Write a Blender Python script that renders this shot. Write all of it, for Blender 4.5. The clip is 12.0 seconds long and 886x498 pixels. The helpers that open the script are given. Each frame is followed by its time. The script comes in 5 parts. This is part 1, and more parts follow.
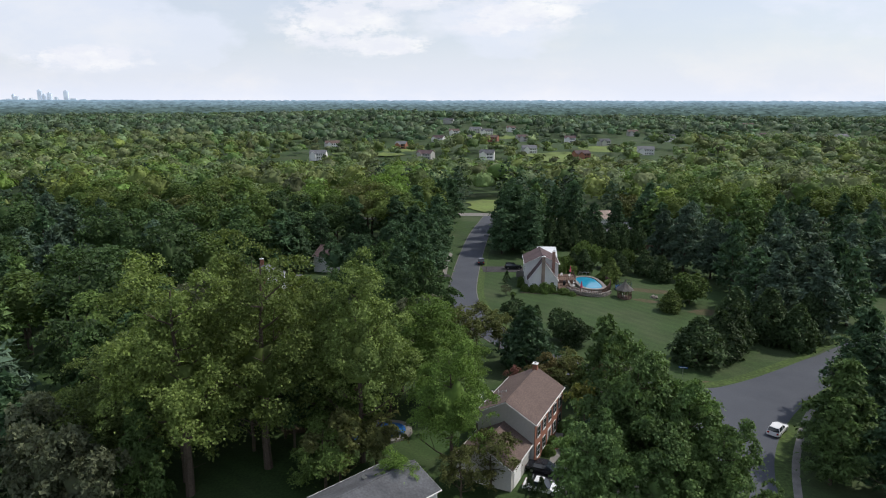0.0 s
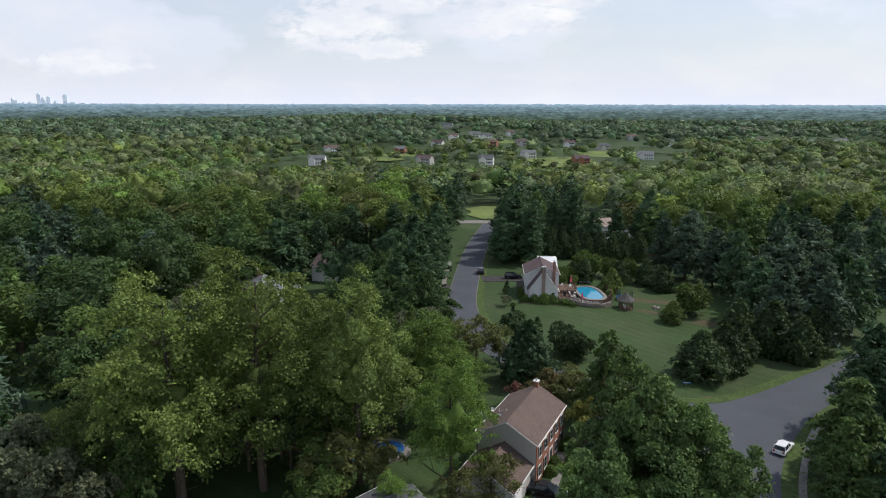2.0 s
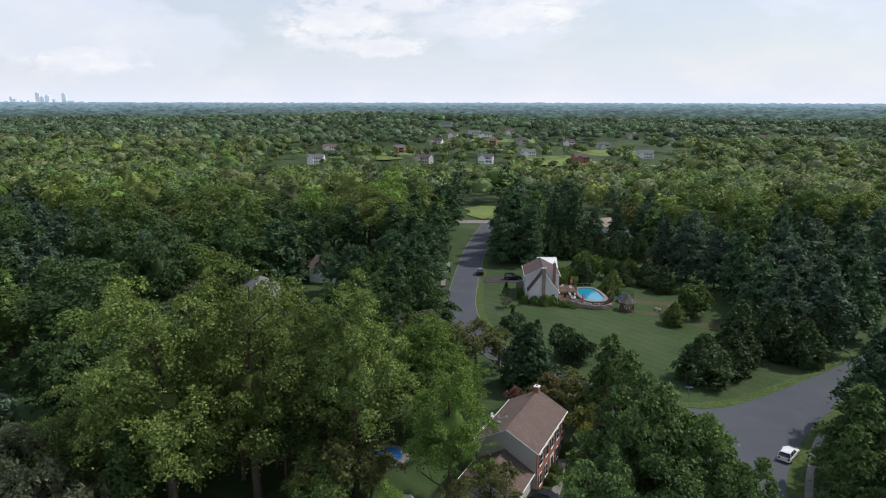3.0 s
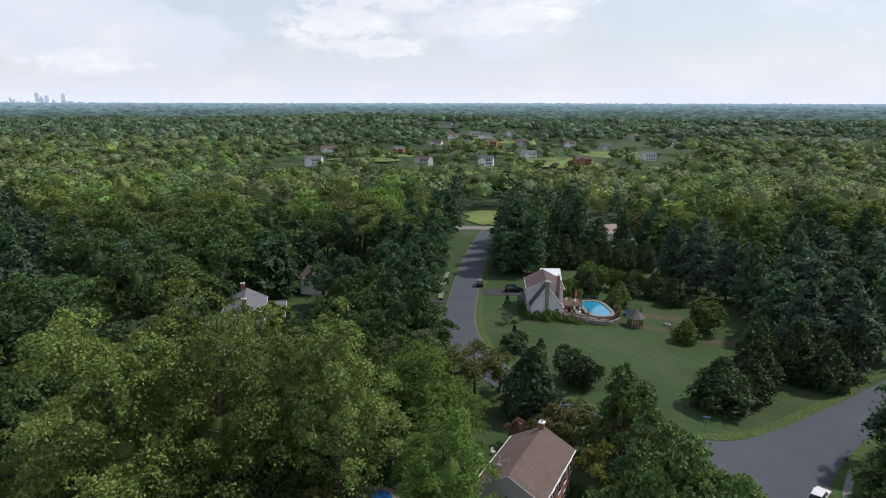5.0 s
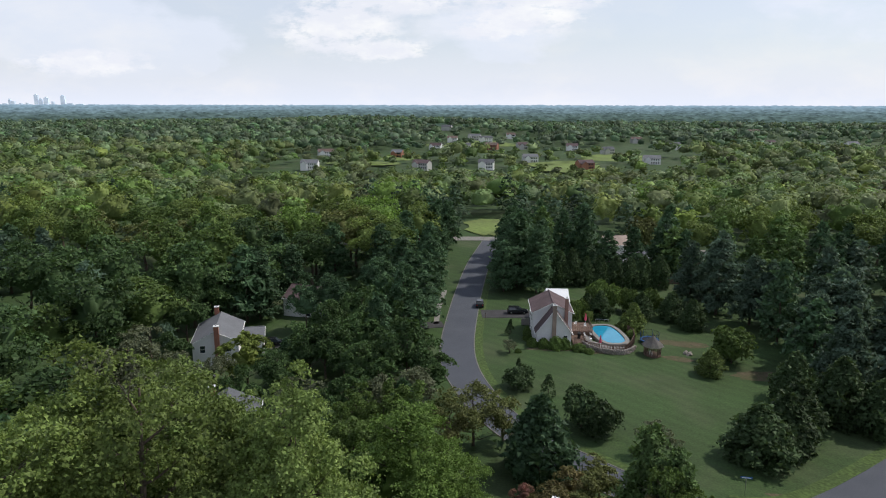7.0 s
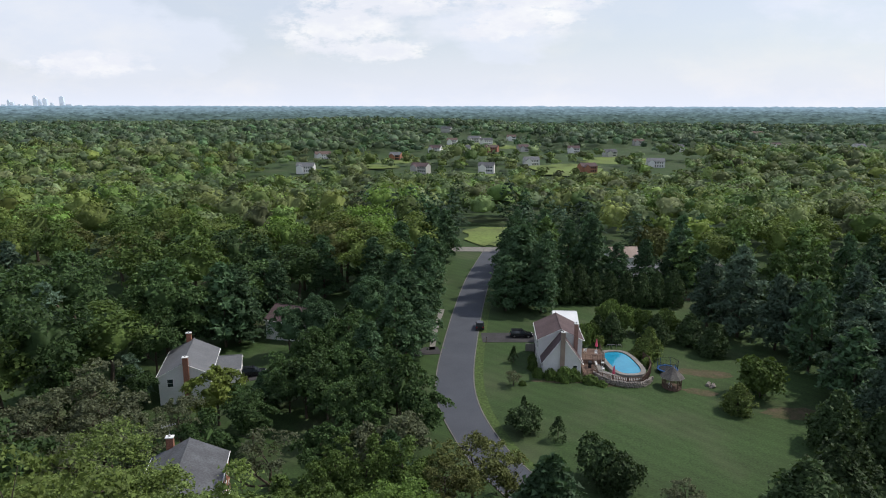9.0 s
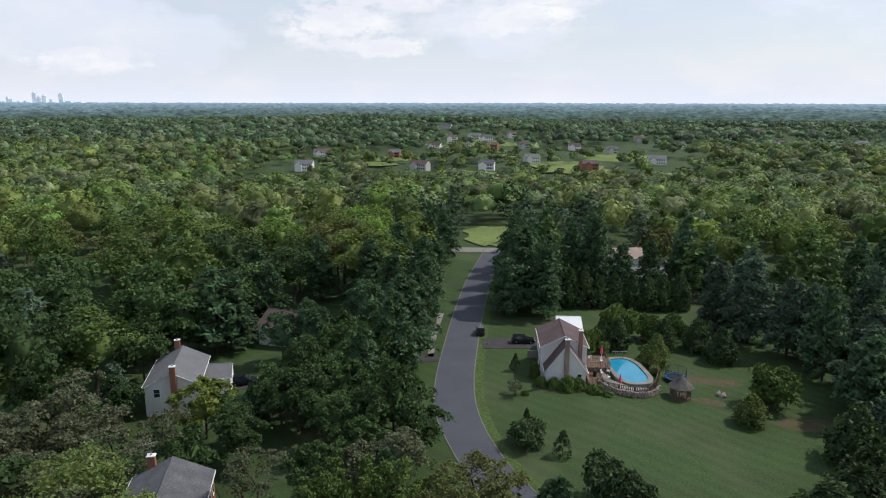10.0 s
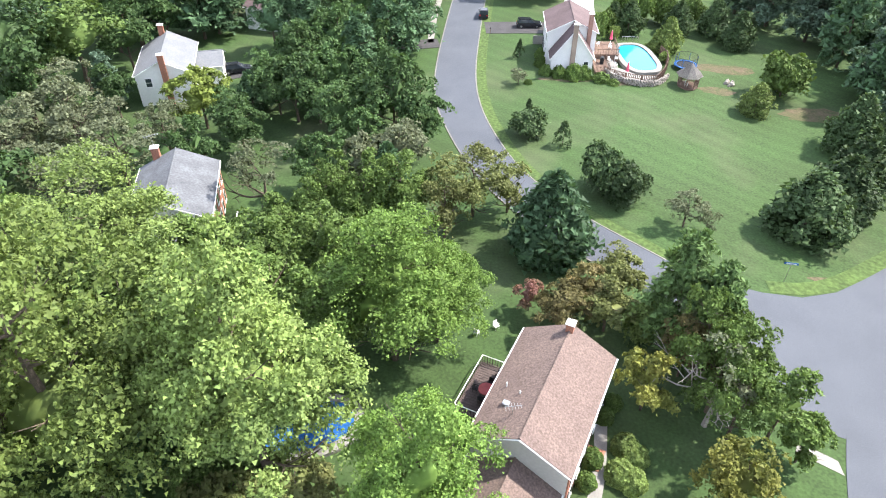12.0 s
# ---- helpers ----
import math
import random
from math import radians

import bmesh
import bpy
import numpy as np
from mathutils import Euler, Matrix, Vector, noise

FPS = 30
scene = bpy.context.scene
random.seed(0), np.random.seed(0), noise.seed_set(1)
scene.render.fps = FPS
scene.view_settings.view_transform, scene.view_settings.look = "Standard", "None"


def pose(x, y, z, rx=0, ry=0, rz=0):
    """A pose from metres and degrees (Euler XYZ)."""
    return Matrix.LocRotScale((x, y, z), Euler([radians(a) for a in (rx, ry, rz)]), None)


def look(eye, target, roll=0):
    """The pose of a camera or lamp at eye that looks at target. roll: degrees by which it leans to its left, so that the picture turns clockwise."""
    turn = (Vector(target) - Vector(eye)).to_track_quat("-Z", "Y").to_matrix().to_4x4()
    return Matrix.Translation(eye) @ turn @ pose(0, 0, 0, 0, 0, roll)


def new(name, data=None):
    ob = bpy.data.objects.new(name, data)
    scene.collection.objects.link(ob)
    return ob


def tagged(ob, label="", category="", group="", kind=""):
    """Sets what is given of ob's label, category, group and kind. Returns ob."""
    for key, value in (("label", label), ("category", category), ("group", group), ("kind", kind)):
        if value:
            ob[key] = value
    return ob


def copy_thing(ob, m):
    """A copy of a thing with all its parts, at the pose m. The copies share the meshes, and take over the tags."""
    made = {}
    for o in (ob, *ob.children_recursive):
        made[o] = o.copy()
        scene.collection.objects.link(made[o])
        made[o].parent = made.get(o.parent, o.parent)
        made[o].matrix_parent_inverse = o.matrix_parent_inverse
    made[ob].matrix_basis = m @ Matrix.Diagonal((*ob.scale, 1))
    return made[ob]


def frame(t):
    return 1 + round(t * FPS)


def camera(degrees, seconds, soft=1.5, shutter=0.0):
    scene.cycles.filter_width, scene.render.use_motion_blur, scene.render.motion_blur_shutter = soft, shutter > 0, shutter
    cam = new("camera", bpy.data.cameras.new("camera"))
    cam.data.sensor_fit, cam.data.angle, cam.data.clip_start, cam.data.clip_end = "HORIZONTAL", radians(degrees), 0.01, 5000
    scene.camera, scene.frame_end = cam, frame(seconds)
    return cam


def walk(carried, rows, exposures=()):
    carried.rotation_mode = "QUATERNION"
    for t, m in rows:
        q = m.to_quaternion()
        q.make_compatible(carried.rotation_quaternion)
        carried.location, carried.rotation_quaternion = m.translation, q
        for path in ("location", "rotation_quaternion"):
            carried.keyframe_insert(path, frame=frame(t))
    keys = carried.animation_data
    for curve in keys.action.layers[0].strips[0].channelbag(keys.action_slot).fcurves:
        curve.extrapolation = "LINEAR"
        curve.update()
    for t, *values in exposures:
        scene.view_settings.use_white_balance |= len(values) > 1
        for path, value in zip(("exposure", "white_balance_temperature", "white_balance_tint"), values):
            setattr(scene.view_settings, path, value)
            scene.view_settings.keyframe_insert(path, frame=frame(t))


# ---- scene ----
cam = camera(67.2, 12.0, soft=1.05)
PATH = [
    (0, (0.667, -0.812, 46.246), (0.547, 1.136, 45.809), -0.1),
    (0.5, (0.761, -0.292, 46.498), (0.64, 1.657, 46.065), -0.2),
    (1, (0.684, 0.176, 46.773), (0.564, 2.125, 46.339), -0.2),
    (1.5, (0.543, 0.737, 47.157), (0.425, 2.687, 46.726), 0.2),
    (2, (0.536, 1.271, 47.464), (0.418, 3.222, 47.037), 0.3),
    (2.5, (0.576, 1.98, 47.626), (0.458, 3.93, 47.197), 0.2),
    (3, (0.524, 3.271, 47.658), (0.408, 5.22, 47.227), 0.5),
    (5, (0.643, 12.549, 48.329), (0.526, 14.498, 47.899), 0.2),
    (5.5, (0.619, 15.991, 48.472), (0.501, 17.941, 48.044), 0.1),
    (6, (0.551, 20.006, 48.594), (0.434, 21.956, 48.167), 0.1),
    (6.5, (0.573, 24.135, 48.664), (0.455, 26.086, 48.238), 0.1),
    (7, (0.631, 28.28, 48.757), (0.513, 30.231, 48.332), 0.2),
    (7.5, (0.673, 32.055, 48.866), (0.555, 34.006, 48.442), 0.2),
    (9.5, (0.415, 45.156, 49.517), (0.297, 47.108, 49.095), 0.2),
    (10, (0.369, 47.553, 49.529), (0.251, 49.502, 49.098), 0.2),
    (10.5, (0.342, 49.032, 49.468), (0.228, 50.921, 48.822), 0.1),
    (11, (0.271, 49.841, 49.444), (0.163, 51.635, 48.567), -0.1),
    (11.5, (0.161, 50.083, 49.407), (0.06, 51.753, 48.31), -0.2),
    (12, (-0.012, 50.235, 49.389), (-0.103, 51.782, 48.125), -0.1),
]
walk(cam, [(t, look(eye, target, 0.1)) for t, eye, target, roll in PATH],
     exposures=[(0.0, 0.0), (10.4, 0.0), (10.7, 1.3), (11.0, 2.15), (11.5, 2.2), (12.0, 2.1)])

# ---- world and sun ----
SUN_AZ, SUN_EL = math.atan2(0.90, 0.38), radians(50)   # azimuth from +y towards +x
world = bpy.data.worlds.new("world")
scene.world = world
world.use_nodes = True
wn, wl = world.node_tree.nodes, world.node_tree.links
wn.clear()


def wnode(kind, **sets):
    n = wn.new(kind)
    for k, v in sets.items():
        if k == "op":
            n.operation = v
        else:
            n.inputs[int(k[1:])].default_value = v
    return n


def wmath(op, a, b=None, clamp=False):
    n = wn.new("ShaderNodeMath")
    n.operation, n.use_clamp = op, clamp
    for i, v in enumerate((a, b)):
        if v is None:
            continue
        if isinstance(v, (int, float)):
            n.inputs[i].default_value = v
        else:
            wl.new(v, n.inputs[i])
    return n.outputs[0]


def wmix(fac, a, b):
    n = wn.new("ShaderNodeMix")
    n.data_type = "RGBA"
    for sock, v in ((n.inputs[0], fac), (n.inputs[6], a), (n.inputs[7], b)):
        if isinstance(v, (int, float, tuple)):
            sock.default_value = v
        else:
            wl.new(v, sock)
    return n.outputs[2]


sky = wn.new("ShaderNodeTexSky")
sky.sky_type, sky.sun_disc = "NISHITA", False
sky.sun_elevation, sky.sun_rotation = SUN_EL, SUN_AZ
sky_dim = wn.new("ShaderNodeVectorMath")
sky_dim.operation = "SCALE"
sky_dim.inputs[3].default_value = 0.11
wl.new(sky.outputs[0], sky_dim.inputs[0])
coord = wn.new("ShaderNodeTexCoord")
sep = wn.new("ShaderNodeSeparateXYZ")
wl.new(coord.outputs["Generated"], sep.inputs[0])
# the direction as azimuth and height over a flat cloud layer
ax = wmath("DIVIDE", sep.outputs[0], wmath("MAXIMUM", wmath("ABSOLUTE", sep.outputs[1]), 0.05))
az = wmath("DIVIDE", sep.outputs[2], wmath("MAXIMUM", wmath("ABSOLUTE", sep.outputs[1]), 0.05))
comb = wn.new("ShaderNodeCombineXYZ")
wl.new(ax, comb.inputs[0])
wl.new(wmath("MULTIPLY", az, 2.2), comb.inputs[1])


def cloud_noise(scale, detail, rough, offset):
    mp = wn.new("ShaderNodeMapping")
    mp.inputs[1].default_value = (offset, offset * 0.7, 0)
    wl.new(comb.outputs[0], mp.inputs[0])
    n = wn.new("ShaderNodeTexNoise")
    n.inputs["Scale"].default_value, n.inputs["Detail"].default_value, n.inputs["Roughness"].default_value = scale, detail, rough
    wl.new(mp.outputs[0], n.inputs["Vector"])
    return n.outputs[0]


def puff(cx, cz, rx, rz):
    """A soft mound of cumulus round one direction."""
    dx = wmath("DIVIDE", wmath("SUBTRACT", ax, cx), rx)
    dz = wmath("DIVIDE", wmath("SUBTRACT", az, cz), rz)
    r = wmath("SQRT", wmath("ADD", wmath("MULTIPLY", dx, dx), wmath("MULTIPLY", dz, dz)))
    return wmath("SUBTRACT", 1.0, r, True)


veil = wmath("MULTIPLY", wmath("SUBTRACT", cloud_noise(2.2, 6, 0.55, 3.1), 0.36), 5.0, True)
haze = wmath("SUBTRACT", 1.0, wmath("MULTIPLY", wmath("ABSOLUTE", az), 4.5), True)
cover = wmath("MAXIMUM", wmath("MULTIPLY", veil, 0.85), haze)
# thin high cloud, thickest towards the horizon and clearing overhead
clearing = wmath("MULTIPLY", wmath("SUBTRACT", wmath("ABSOLUTE", sep.outputs[2]), 0.2), 1.6, True)
cover = wmath("MULTIPLY", wmath("MAXIMUM", cover, 0.62), wmath("SUBTRACT", 1.0, wmath("MULTIPLY", clearing, 0.6)))
mounds = puff(-0.215, 0.108, 0.12, 0.052)
for cx, cz, rx, rz in ((-0.15, 0.077, 0.10, 0.022), (-0.14, 0.15, 0.17, 0.034), (0.05, 0.118, 0.12, 0.03), (0.0, 0.104, 0.07, 0.02), (0.07, 0.15, 0.14, 0.03), (-0.4, 0.25, 0.3, 0.05), (-0.6, 0.06, 0.14, 0.025), (0.6, 0.3, 0.3, 0.06)):
    mounds = wmath("MAXIMUM", mounds, puff(cx, cz, rx, rz))
billow = wmath("MULTIPLY", wmath("ADD", mounds, wmath("MULTIPLY", wmath("SUBTRACT", cloud_noise(24.0, 10, 0.66, 1.7), 0.52), 3.2)), 2.2, True)
billow = wmath("MULTIPLY", billow, wmath("MULTIPLY", mounds, 2.4, True))
streak = wmath("MULTIPLY", wmath("SUBTRACT", cloud_noise(6.5, 8, 0.62, 8.3), 0.47), 4.0, True)
grey = wmath("MULTIPLY", wmath("SUBTRACT", cloud_noise(7.0, 5, 0.55, 5.2), 0.52), 1.6, True)
tone = wmix(wmath("MULTIPLY", grey, 0.6), (0.82, 0.87, 1.0, 1), (0.71, 0.77, 0.90, 1))
tone = wmix(streak, tone, (0.90, 0.92, 1.0, 1))
base_sky = wmix(cover, sky_dim.outputs[0], tone)
puff_tone = wmix(wmath("MULTIPLY", wmath("SUBTRACT", cloud_noise(15.0, 6, 0.6, 2.4), 0.45), 4.0, True), (0.86, 0.88, 0.96, 1), (1.02, 1.02, 1.02, 1))
full_sky = wmix(wmath("MULTIPLY", billow, 0.85), base_sky, puff_tone)
back = wn.new("ShaderNodeBackground")
back.inputs[1].default_value = 1.0
wl.new(full_sky, back.inputs[0])
wout = wn.new("ShaderNodeOutputWorld")
wl.new(back.outputs[0], wout.inputs[0])

sun_data = bpy.data.lights.new("sun", "SUN")
sun_data.energy, sun_data.angle, sun_data.color = 3.0, radians(1.5), (1.0, 0.95, 0.87)
sun = new("sun", sun_data)
sun.matrix_world = look((0, 0, 300), (-math.sin(SUN_AZ) * math.cos(SUN_EL), -math.cos(SUN_AZ) * math.cos(SUN_EL), 300 - math.sin(SUN_EL)))


# ---- materials ----
def material(name, color, rough=0.8, metal=0.0, spread=0.18, grain=6.0, stain=0.35, bump=0.3, spec=0.3, second=None, island=0.0, objvar=0.0, translucent=0.0, tinted=False, emit=0.0, alpha=None):
    """A surface with grain and broad stains at real size, and relief."""
    m = bpy.data.materials.new(name)
    m.use_nodes = True
    nt = m.node_tree
    n, l = nt.nodes, nt.links
    bsdf, out = n["Principled BSDF"], n["Material Output"]
    geo = n.new("ShaderNodeNewGeometry")
    fine, broad = n.new("ShaderNodeTexNoise"), n.new("ShaderNodeTexNoise")
    fine.inputs["Scale"].default_value, fine.inputs["Detail"].default_value = grain, 6
    broad.inputs["Scale"].default_value, broad.inputs["Detail"].default_value = stain, 5
    for t in (fine, broad):
        l.new(geo.outputs["Position"], t.inputs["Vector"])

    def mix(fac, a, b, blend="MIX"):
        x = n.new("ShaderNodeMix")
        x.data_type, x.blend_type = "RGBA", blend
        for s, v in ((x.inputs[0], fac), (x.inputs[6], a), (x.inputs[7], b)):
            if isinstance(v, (int, float, tuple)):
                s.default_value = v
            else:
                l.new(v, s)
        return x.outputs[2]

    def scaled(v, lo, hi):
        r = n.new("ShaderNodeMapRange")
        r.inputs[1].default_value, r.inputs[2].default_value = 0.3, 0.7
        r.inputs[3].default_value, r.inputs[4].default_value = lo, hi
        l.new(v, r.inputs[0])
        return r.outputs[0]

    def shaded(col, fac):
        v = n.new("ShaderNodeVectorMath")
        v.operation = "SCALE"
        l.new(col, v.inputs[0])
        l.new(fac, v.inputs[3])
        return v.outputs[0]

    c2 = second or tuple(c * 0.7 for c in color)
    col = mix(scaled(broad.outputs[0], 0.0, 1.0), (*color, 1), (*c2, 1))
    col = shaded(col, scaled(fine.outputs[0], 1 - spread, 1 + spread))
    if island:
        r = n.new("ShaderNodeMapRange")
        r.inputs[3].default_value, r.inputs[4].default_value = 1 - island, 1 + island
        l.new(geo.outputs["Random Per Island"], r.inputs[0])
        col = shaded(col, r.outputs[0])
    if objvar:
        oi, r = n.new("ShaderNodeObjectInfo"), n.new("ShaderNodeMapRange")
        r.inputs[3].default_value, r.inputs[4].default_value = 1 - objvar, 1 + objvar
        l.new(oi.outputs["Random"], r.inputs[0])
        col = shaded(col, r.outputs[0])
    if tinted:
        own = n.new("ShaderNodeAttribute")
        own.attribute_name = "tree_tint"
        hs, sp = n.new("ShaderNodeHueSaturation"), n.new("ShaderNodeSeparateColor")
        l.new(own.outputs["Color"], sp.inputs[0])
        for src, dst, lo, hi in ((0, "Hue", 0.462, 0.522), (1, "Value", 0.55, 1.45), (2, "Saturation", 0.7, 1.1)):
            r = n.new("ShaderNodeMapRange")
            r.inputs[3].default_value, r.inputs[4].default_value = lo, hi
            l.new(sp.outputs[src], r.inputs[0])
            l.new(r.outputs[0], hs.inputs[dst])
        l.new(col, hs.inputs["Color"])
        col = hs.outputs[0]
    l.new(col, bsdf.inputs["Base Color"])
    bsdf.inputs["Roughness"].default_value, bsdf.inputs["Metallic"].default_value = rough, metal
    bsdf.inputs["Specular IOR Level"].default_value = spec
    if bump:
        b = n.new("ShaderNodeBump")
        b.inputs["Strength"].default_value, b.inputs["Distance"].default_value = bump, (0.5 if translucent else 0.05)
        l.new(fine.outputs[0], b.inputs["Height"])
        l.new(b.outputs[0], bsdf.inputs["Normal"])
    if translucent:
        tr, ms = n.new("ShaderNodeBsdfTranslucent"), n.new("ShaderNodeMixShader")
        l.new(mix(1.0, col, (1.0, 1.0, 0.6, 1), "MULTIPLY"), tr.inputs[0])
        ms.inputs[0].default_value = translucent
        l.new(bsdf.outputs[0], ms.inputs[1])
        l.new(tr.outputs[0], ms.inputs[2])
        l.new(ms.outputs[0], out.inputs[0])
    if emit:
        l.new(col, bsdf.inputs["Emission Color"])
        bsdf.inputs["Emission Strength"].default_value = emit
    return m


def leaf(name, color, second, tinted=False):
    return material(name, color, rough=0.6, second=second, spread=0.22, grain=1.2, stain=0.16, bump=0, spec=0.14, island=0.36, objvar=0.24, translucent=0.26, tinted=tinted)


LEAF = {
    "green": leaf("leaf_green", (0.112, 0.172, 0.046), (0.092, 0.142, 0.04)),
    "oak": leaf("leaf_oak", (0.172, 0.230, 0.062), (0.142, 0.196, 0.056)),
    "fresh": leaf("leaf_fresh", (0.165, 0.262, 0.060), (0.140, 0.228, 0.055)),
    "deep": leaf("leaf_deep", (0.070, 0.122, 0.042), (0.058, 0.102, 0.038)),
    "bright": leaf("leaf_bright", (0.168, 0.228, 0.066), (0.138, 0.192, 0.060)),
    "lime": leaf("leaf_lime", (0.175, 0.222, 0.052), (0.14, 0.185, 0.044)),
    "olive": leaf("leaf_olive", (0.140, 0.165, 0.056), (0.122, 0.13, 0.05)),
    "pine": leaf("needle_pine", (0.078, 0.140, 0.068), (0.064, 0.118, 0.058)),
    "blue": leaf("needle_blue", (0.105, 0.160, 0.110), (0.086, 0.136, 0.090)),
    "puff": leaf("needle_puff", (0.135, 0.215, 0.066), (0.098, 0.16, 0.06)),
    "cedar": leaf("needle_cedar", (0.06, 0.096, 0.04), (0.048, 0.078, 0.033)),
    "rust": leaf("leaf_rust", (0.174, 0.138, 0.062), (0.114, 0.123, 0.046)),
    "grey": leaf("leaf_grey", (0.128, 0.146, 0.084), (0.104, 0.120, 0.070)),
    "pink": leaf("leaf_pink", (0.295, 0.116, 0.122), (0.134, 0.116, 0.062)),
    "gold": leaf("leaf_gold", (0.228, 0.217, 0.053), (0.147, 0.173, 0.046)),
    # mid and far leaf colours are paler and bluer to imitate distance haze
    "woodmid_hazed": leaf("leaf_wood_mid_hazed", (0.158, 0.226, 0.074), (0.128, 0.192, 0.068), tinted=True),
    "woodfar_hazed": leaf("leaf_wood_far_hazed", (0.128, 0.198, 0.100), (0.106, 0.172, 0.094), tinted=True),
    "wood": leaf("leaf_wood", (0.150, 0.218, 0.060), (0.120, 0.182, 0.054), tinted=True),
    "woodpine": leaf("needle_wood", (0.062, 0.121, 0.061), (0.045, 0.094, 0.045), tinted=True),
}
BARK = material("bark", (0.11, 0.085, 0.065), 0.9, grain=9, stain=1.2, spread=0.35, bump=0.8)
DEADWOOD = material("dead_wood", (0.32, 0.29, 0.26), 0.9, grain=9, stain=1.0, spread=0.3, bump=0.5)
ASPHALT = material("asphalt", (0.082, 0.089, 0.106), 0.85, grain=14, stain=0.18, spread=0.2, bump=0.25, second=(0.067, 0.073, 0.088))
DRIVE = material("drive_asphalt", (0.06, 0.057, 0.06), 0.88, grain=12, stain=0.4, spread=0.2)
CONCRETE = material("concrete", (0.26, 0.245, 0.225), 0.85, grain=10, stain=0.7, spread=0.15)
CURB = material("curb_concrete", (0.19, 0.18, 0.165), 0.9, grain=8, stain=0.6, spread=0.25)
SOIL = material("soil", (0.105, 0.077, 0.052), 0.95, grain=3, stain=0.6, spread=0.3, second=(0.055, 0.066, 0.024))
ROOF_BROWN = material("roof_brown_shingle", (0.150, 0.108, 0.094), 0.9, grain=6, stain=0.5, spread=0.34, bump=0.8, second=(0.125, 0.09, 0.08))
ROOF_PLUM = material("roof_plum_shingle", (0.125, 0.088, 0.09), 0.9, grain=5, stain=0.5, spread=0.2, bump=0.6)
ROOF_GREY = material("roof_grey_shingle", (0.125, 0.13, 0.142), 0.85, grain=4, stain=0.45, spread=0.22, bump=0.6, second=(0.078, 0.08, 0.087))
ROOF_PALE = material("roof_pale_shingle", (0.165, 0.17, 0.182), 0.85, grain=4, stain=0.4, spread=0.16, bump=0.5, second=(0.135, 0.14, 0.15))
ROOF_WHITE = material("roof_white_metal", (0.82, 0.82, 0.82), 0.4, grain=3, spread=0.04, bump=0.05, second=(0.76, 0.77, 0.78))
SIDING = material("white_siding", (0.78, 0.77, 0.76), 0.7, grain=4, spread=0.05, bump=0.1, second=(0.72, 0.71, 0.7))
SIDING_BEIGE = material("grey_siding", (0.50, 0.49, 0.46), 0.7, grain=4, spread=0.06, bump=0.1, second=(0.45, 0.44, 0.42))
BRICK = material("red_brick", (0.34, 0.15, 0.10), 0.9, grain=9, stain=0.8, spread=0.3, bump=0.5, second=(0.27, 0.13, 0.09))
TRIM = material("white_trim", (0.8, 0.8, 0.79), 0.5, grain=5, spread=0.03, bump=0, second=(0.75, 0.75, 0.74))
SHUTTER = material("dark_shutter", (0.035, 0.03, 0.035), 0.5, spread=0.1)
GLASS = material("window_glass", (0.03, 0.04, 0.05), 0.05, spread=0.02, bump=0, spec=0.8)
DARKDECK = material("dark_deck_wood", (0.10, 0.075, 0.07), 0.85, grain=8, stain=1.0, spread=0.25)
DECKWOOD = material("deck_wood", (0.175, 0.115, 0.088), 0.85, grain=8, stain=1.0, spread=0.25)
STONE = material("stone", (0.33, 0.29, 0.26), 0.9, grain=4, stain=1.5, spread=0.3, bump=0.8)
WATER = material("pool_water", (0.02, 0.24, 0.40), 0.06, grain=2, spread=0.08, bump=0.06, spec=0.5, second=(0.03, 0.31, 0.47))
BLUE = material("blue_plastic", (0.02, 0.11, 0.32), 0.45, grain=3, spread=0.3, second=(0.012, 0.07, 0.22))
PINK = material("pink_cloth", (0.75, 0.12, 0.2), 0.8)
RED = material("red_paint", (0.4, 0.07, 0.07), 0.5)
BLACK = material("black_rubber", (0.02, 0.02, 0.021), 0.7, spread=0.1)
CAR_BLACK = material("black_car_paint", (0.018, 0.02, 0.026), 0.2, spread=0.03, bump=0, spec=0.6)
CAR_WHITE = material("white_car_paint", (0.8, 0.8, 0.8), 0.25, spread=0.02, bump=0, spec=0.5, second=(0.78, 0.78, 0.79))
METAL = material("metal", (0.5, 0.5, 0.5), 0.35, 0.9, spread=0.08)
LAMP_RED = material("red_lens", (0.4, 0.02, 0.02), 0.2, spread=0.02, bump=0)
LAMP_CLEAR = material("clear_lens", (0.75, 0.76, 0.78), 0.15, spread=0.02, bump=0)
SHINGLE_OLD = material("weathered_shingle", (0.27, 0.25, 0.235), 0.9, grain=7, stain=1.2, spread=0.3, bump=0.6)


